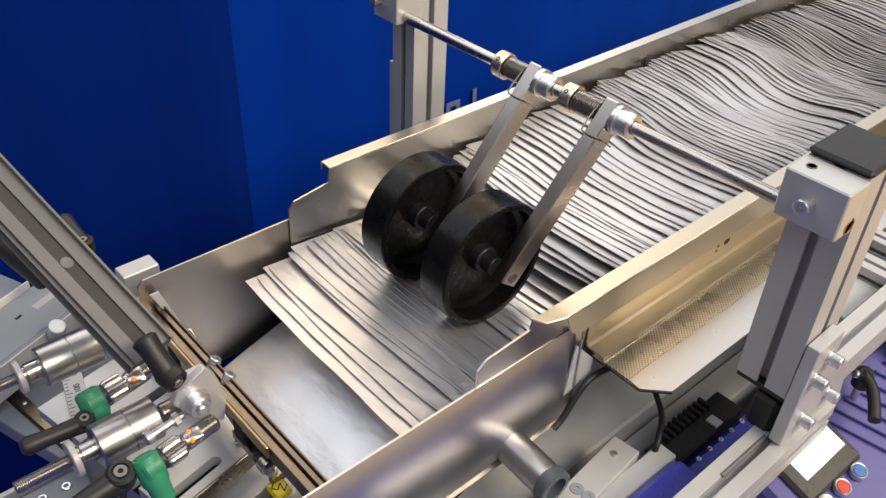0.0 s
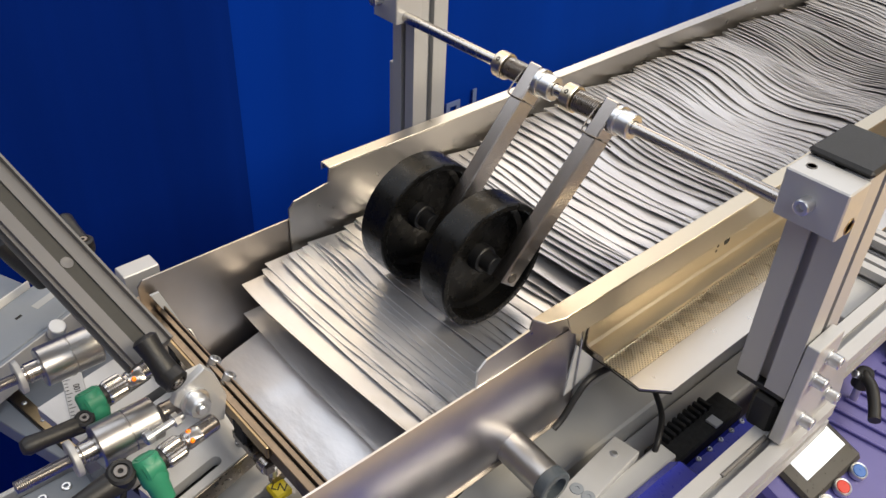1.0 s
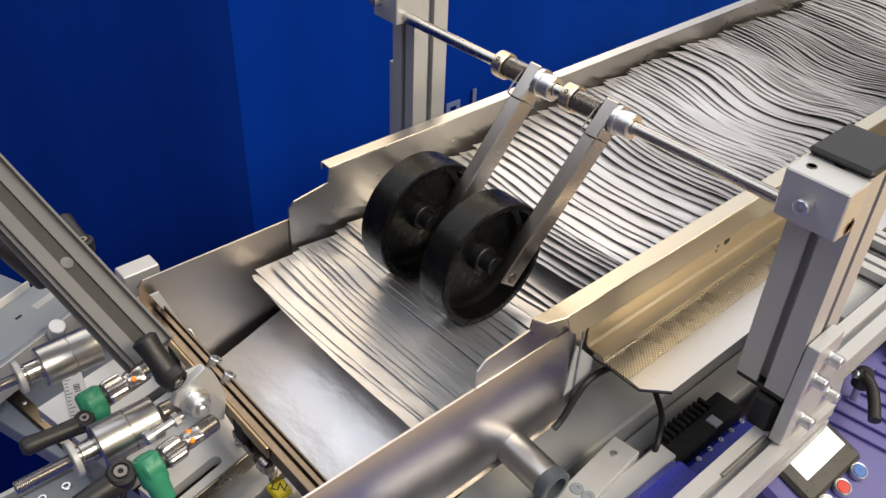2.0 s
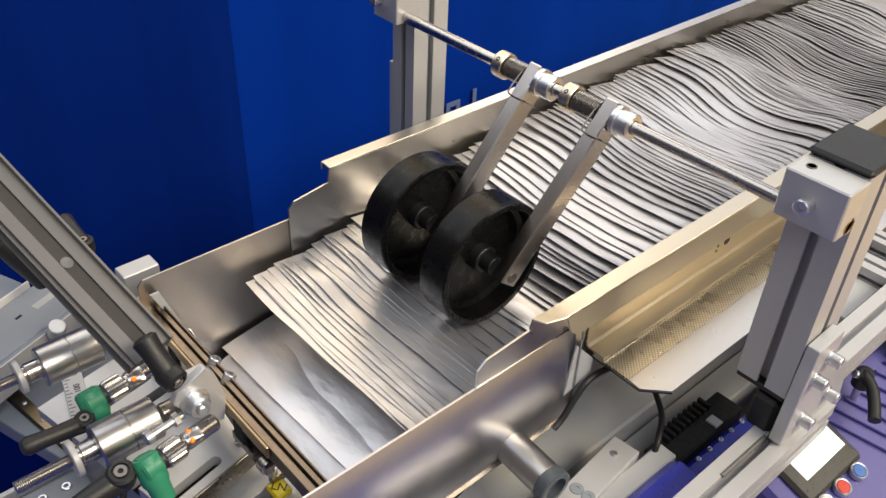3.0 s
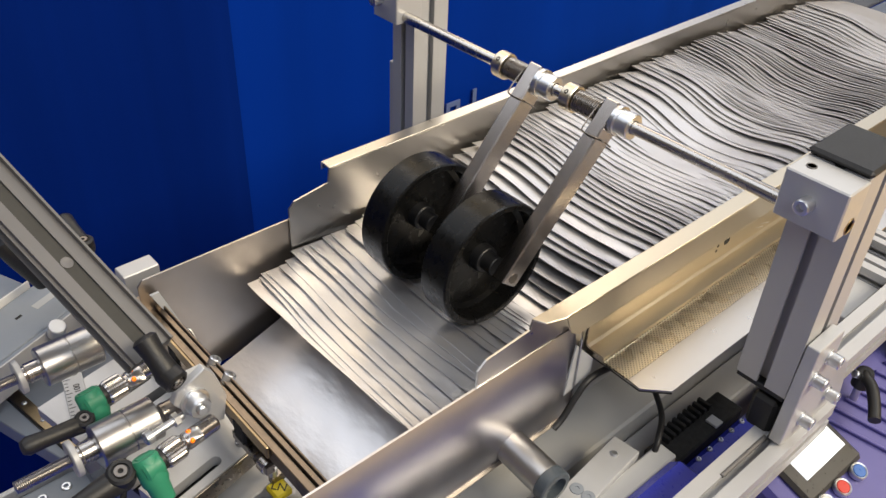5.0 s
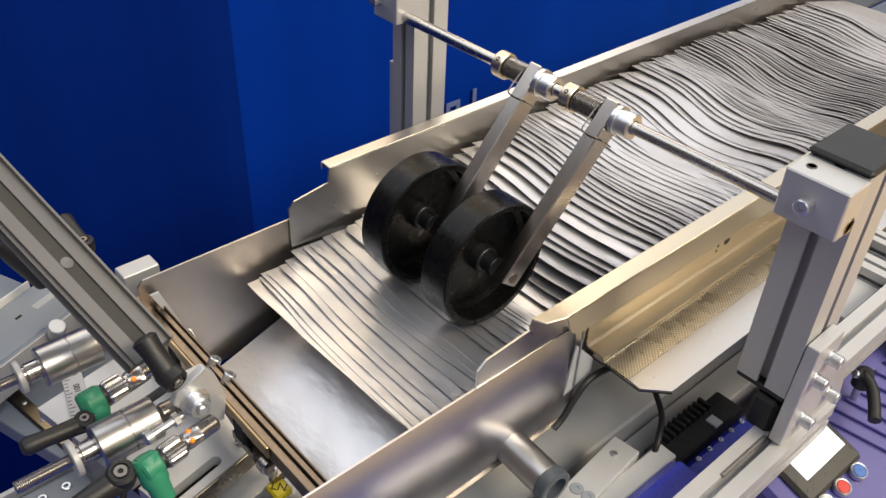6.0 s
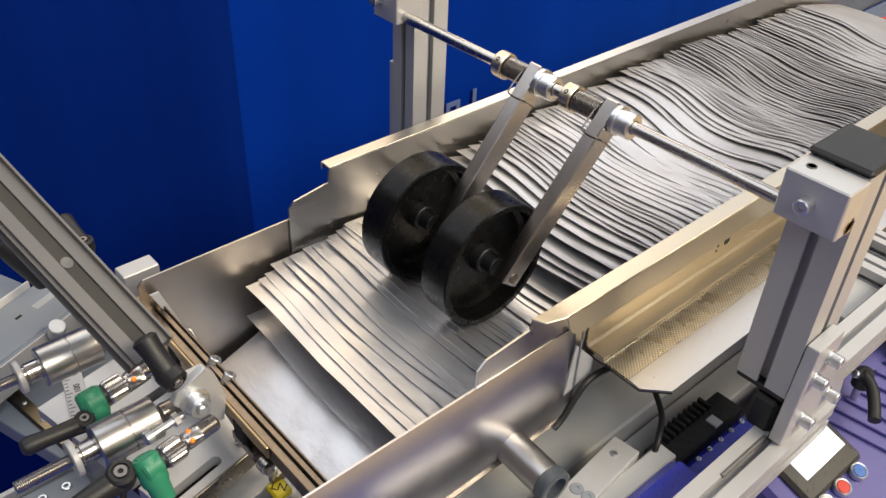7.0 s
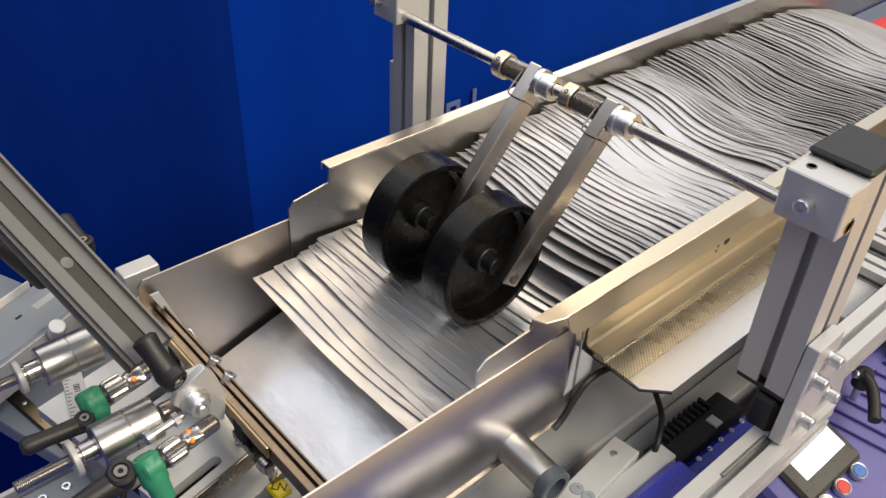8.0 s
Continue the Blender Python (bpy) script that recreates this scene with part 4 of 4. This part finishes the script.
part("round_screw", move(lathe([(0, 0.002), (0.003, 0.0018), (0.0042, 0.0)], (-0.020, 0.002, 0.006), (0, 0, 1), 20), fm), ZINC, flat)
for x, y in ((-0.079, 0.004), (-0.079, -0.009)):
    part("flat_screw", move(lathe([(0, 0.0002), (0.0022, 0.0002), (0.0025, 0.0009), (0.0064, 0.0009), (0.0068, 0.0)], (x, y, 0.006), (0, 0, 1), 24), fm), PALE, flat)
gear = thing("gear_motor", (-0.1, 0.0, 0.78), "blue painted gear motor with grey flange", "motor")
part("housing", box(-0.26, -0.018, -0.031, 0.0085, 0.79, 0.882, 0.009), BLUE, gear)
part("flange", box(-0.26, -0.0135, 0.0095, 0.0315, 0.79, 0.872, 0.002), GREYPAINT, gear)
part("motor_body", box(-0.012, 0.26, -0.040, 0.012, 0.76, 0.835, 0.006), BLUE, gear)
for k in range(7):
    part("screw", cap_screw((0.03 + k * 0.02, 0.006, 0.835), (0, 0, 1), 0.003, 0.002), ZINC, gear)
conn = thing("terminal_box", (0.04, 0.03, 0.84), "black finned terminal box beside the motor", "terminal box")
part("body", box(-0.012, 0.120, 0.013, 0.046, 0.815, 0.845, 0.002), HOLE, conn)
for k in range(9):
    part("fin", box(0.012 + k * 0.009, 0.0165 + k * 0.009, 0.034, 0.050, 0.845, 0.853, 0.0008), PLASTIC, conn)
part("label_plate", box(0.070, 0.082, 0.014, 0.028, 0.845, 0.848, 0.0005), WALLM, conn, "small tan label plate")
cb = thing("cable", (0.0, 0.05, 0.88), "black cable hanging under the perforated tray", "cable")
part("run", pipe([(-0.028, 0.027, 0.865), (-0.020, 0.030, 0.88), (0.008, 0.047, 0.882), (0.028, 0.072, 0.885), (0.030, 0.085, 0.90), (0.03, 0.10, 0.93)], 0.0032, 10), PLASTIC, cb, smooth=70)
cb2 = thing("cable", (-0.08, 0.09, 0.92), "black cable running behind the side plate", "cable")
part("run", pipe([(-0.100, 0.098, 0.895), (-0.0875, 0.098, 0.9025), (-0.072, 0.098, 0.921), (-0.056, 0.098, 0.9335), (-0.030, 0.098, 0.931), (0.01, 0.095, 0.92), (0.06, 0.09, 0.90)], 0.0034, 10), PLASTIC, cb2, smooth=70)
solid("red_stop", box(0.985, 1.08, 0.30, 0.36, 0.9325, 0.952, 0.003), RED, "red plastic block at the end of the belt", "stop block")

# plain grey shapes of the half hidden wall lettering
sign = thing("wall_sign", (0.75, 1.146, 0.52), "grey lettering shapes on the blue wall", "sign")
part("bar", box(0.712, 0.724, 1.1455, 1.149, 0.505, 0.562, 0), LETTER, sign)
part("bar", box(0.745, 0.757, 1.1455, 1.149, 0.505, 0.562, 0), LETTER, sign)
part("bar", box(0.724, 0.745, 1.1455, 1.149, 0.550, 0.562, 0), LETTER, sign)
part("bar", box(0.800, 0.812, 1.1455, 1.149, 0.505, 0.575, 0), LETTER, sign)



def motions():
    """All that moves: pouches with the belt, arms lifting a little, wheels rolling."""
    step = 0.25
    times = [k * step for k in range(33)]
    drops = []
    for i, x0, ob, back, dy, yaw in POUCHES:
        td = -1.0 - 0.2 * (-i) if i < 0 else None
        if i >= 0:
            for k in range(161):
                if x0 + table(BELT_ROWS, k * 0.05) < -0.249:
                    td = k * 0.05
                    break
        drops.append(td)
    landed = sorted(t for t in drops if t is not None)
    for (i, x0, ob, back, dy, yaw), td in zip(POUCHES, drops):
        rows = []
        ts = set(times)
        if td is not None and td >= 0:
            ts |= {round(td, 3), round(td + 0.06, 3), round(td + 0.12, 3), round(td + 0.18, 3), round(td + 0.22, 3)}
        for t in sorted(v for v in ts if v <= 8.0):
            xx = x0 + table(BELT_ROWS, t)
            if td is None or t <= td:
                z, sl, k = table(ZT, xx), lean(xx) - back, 0.0
            else:
                k = min(1.0, (t - td) / 0.22)
                k = k * k * (3 - 2 * k)
                below = sum(1 for q in landed if q > td and t >= q + 0.15)
                xa, za = -0.249, table(ZT, -0.249)
                sa = lean(-0.249)
                xx = xa + (-0.320 - xa) * k ** 4
                z = za + (0.846 - za) * k - 0.0018 * below
                sl = sa + (0.50 - sa) * k ** 3
            rows.append((t, Matrix.Translation((xx, PY + dy, z)) @ Matrix.Rotation(-math.atan(sl), 4, "Y") @ Matrix.Rotation(radians(-2.0 * k), 4, "X") @ Matrix.Rotation(radians(yaw), 4, "Z")))
        walk(ob, rows)
    lift = [(0, 0.0), (0.5, 0.05), (1.0, -0.25), (1.5, -0.25), (3.0, -0.25), (3.5, -0.1), (4.0, 0.1), (4.5, 0.4), (6.0, 0.45), (6.5, 0.5), (7.0, 0.6), (7.5, 0.65), (8.0, 0.85)]
    for (a, w), y0, k in zip(ARMS, (0.1770, 0.2670), (1.0, 0.25)):
        walk(a, [(t, Matrix.Translation((SX, y0, SZ)) @ Matrix.Rotation(-TILT - radians(d * k), 4, "Y")) for t, d in lift])
        walk(w, [(t, Matrix.Translation((ARM, 0.0242, 0)) @ Matrix.Rotation(s / 0.0653, 4, "Y")) for t, s in BELT_ROWS])


motions()
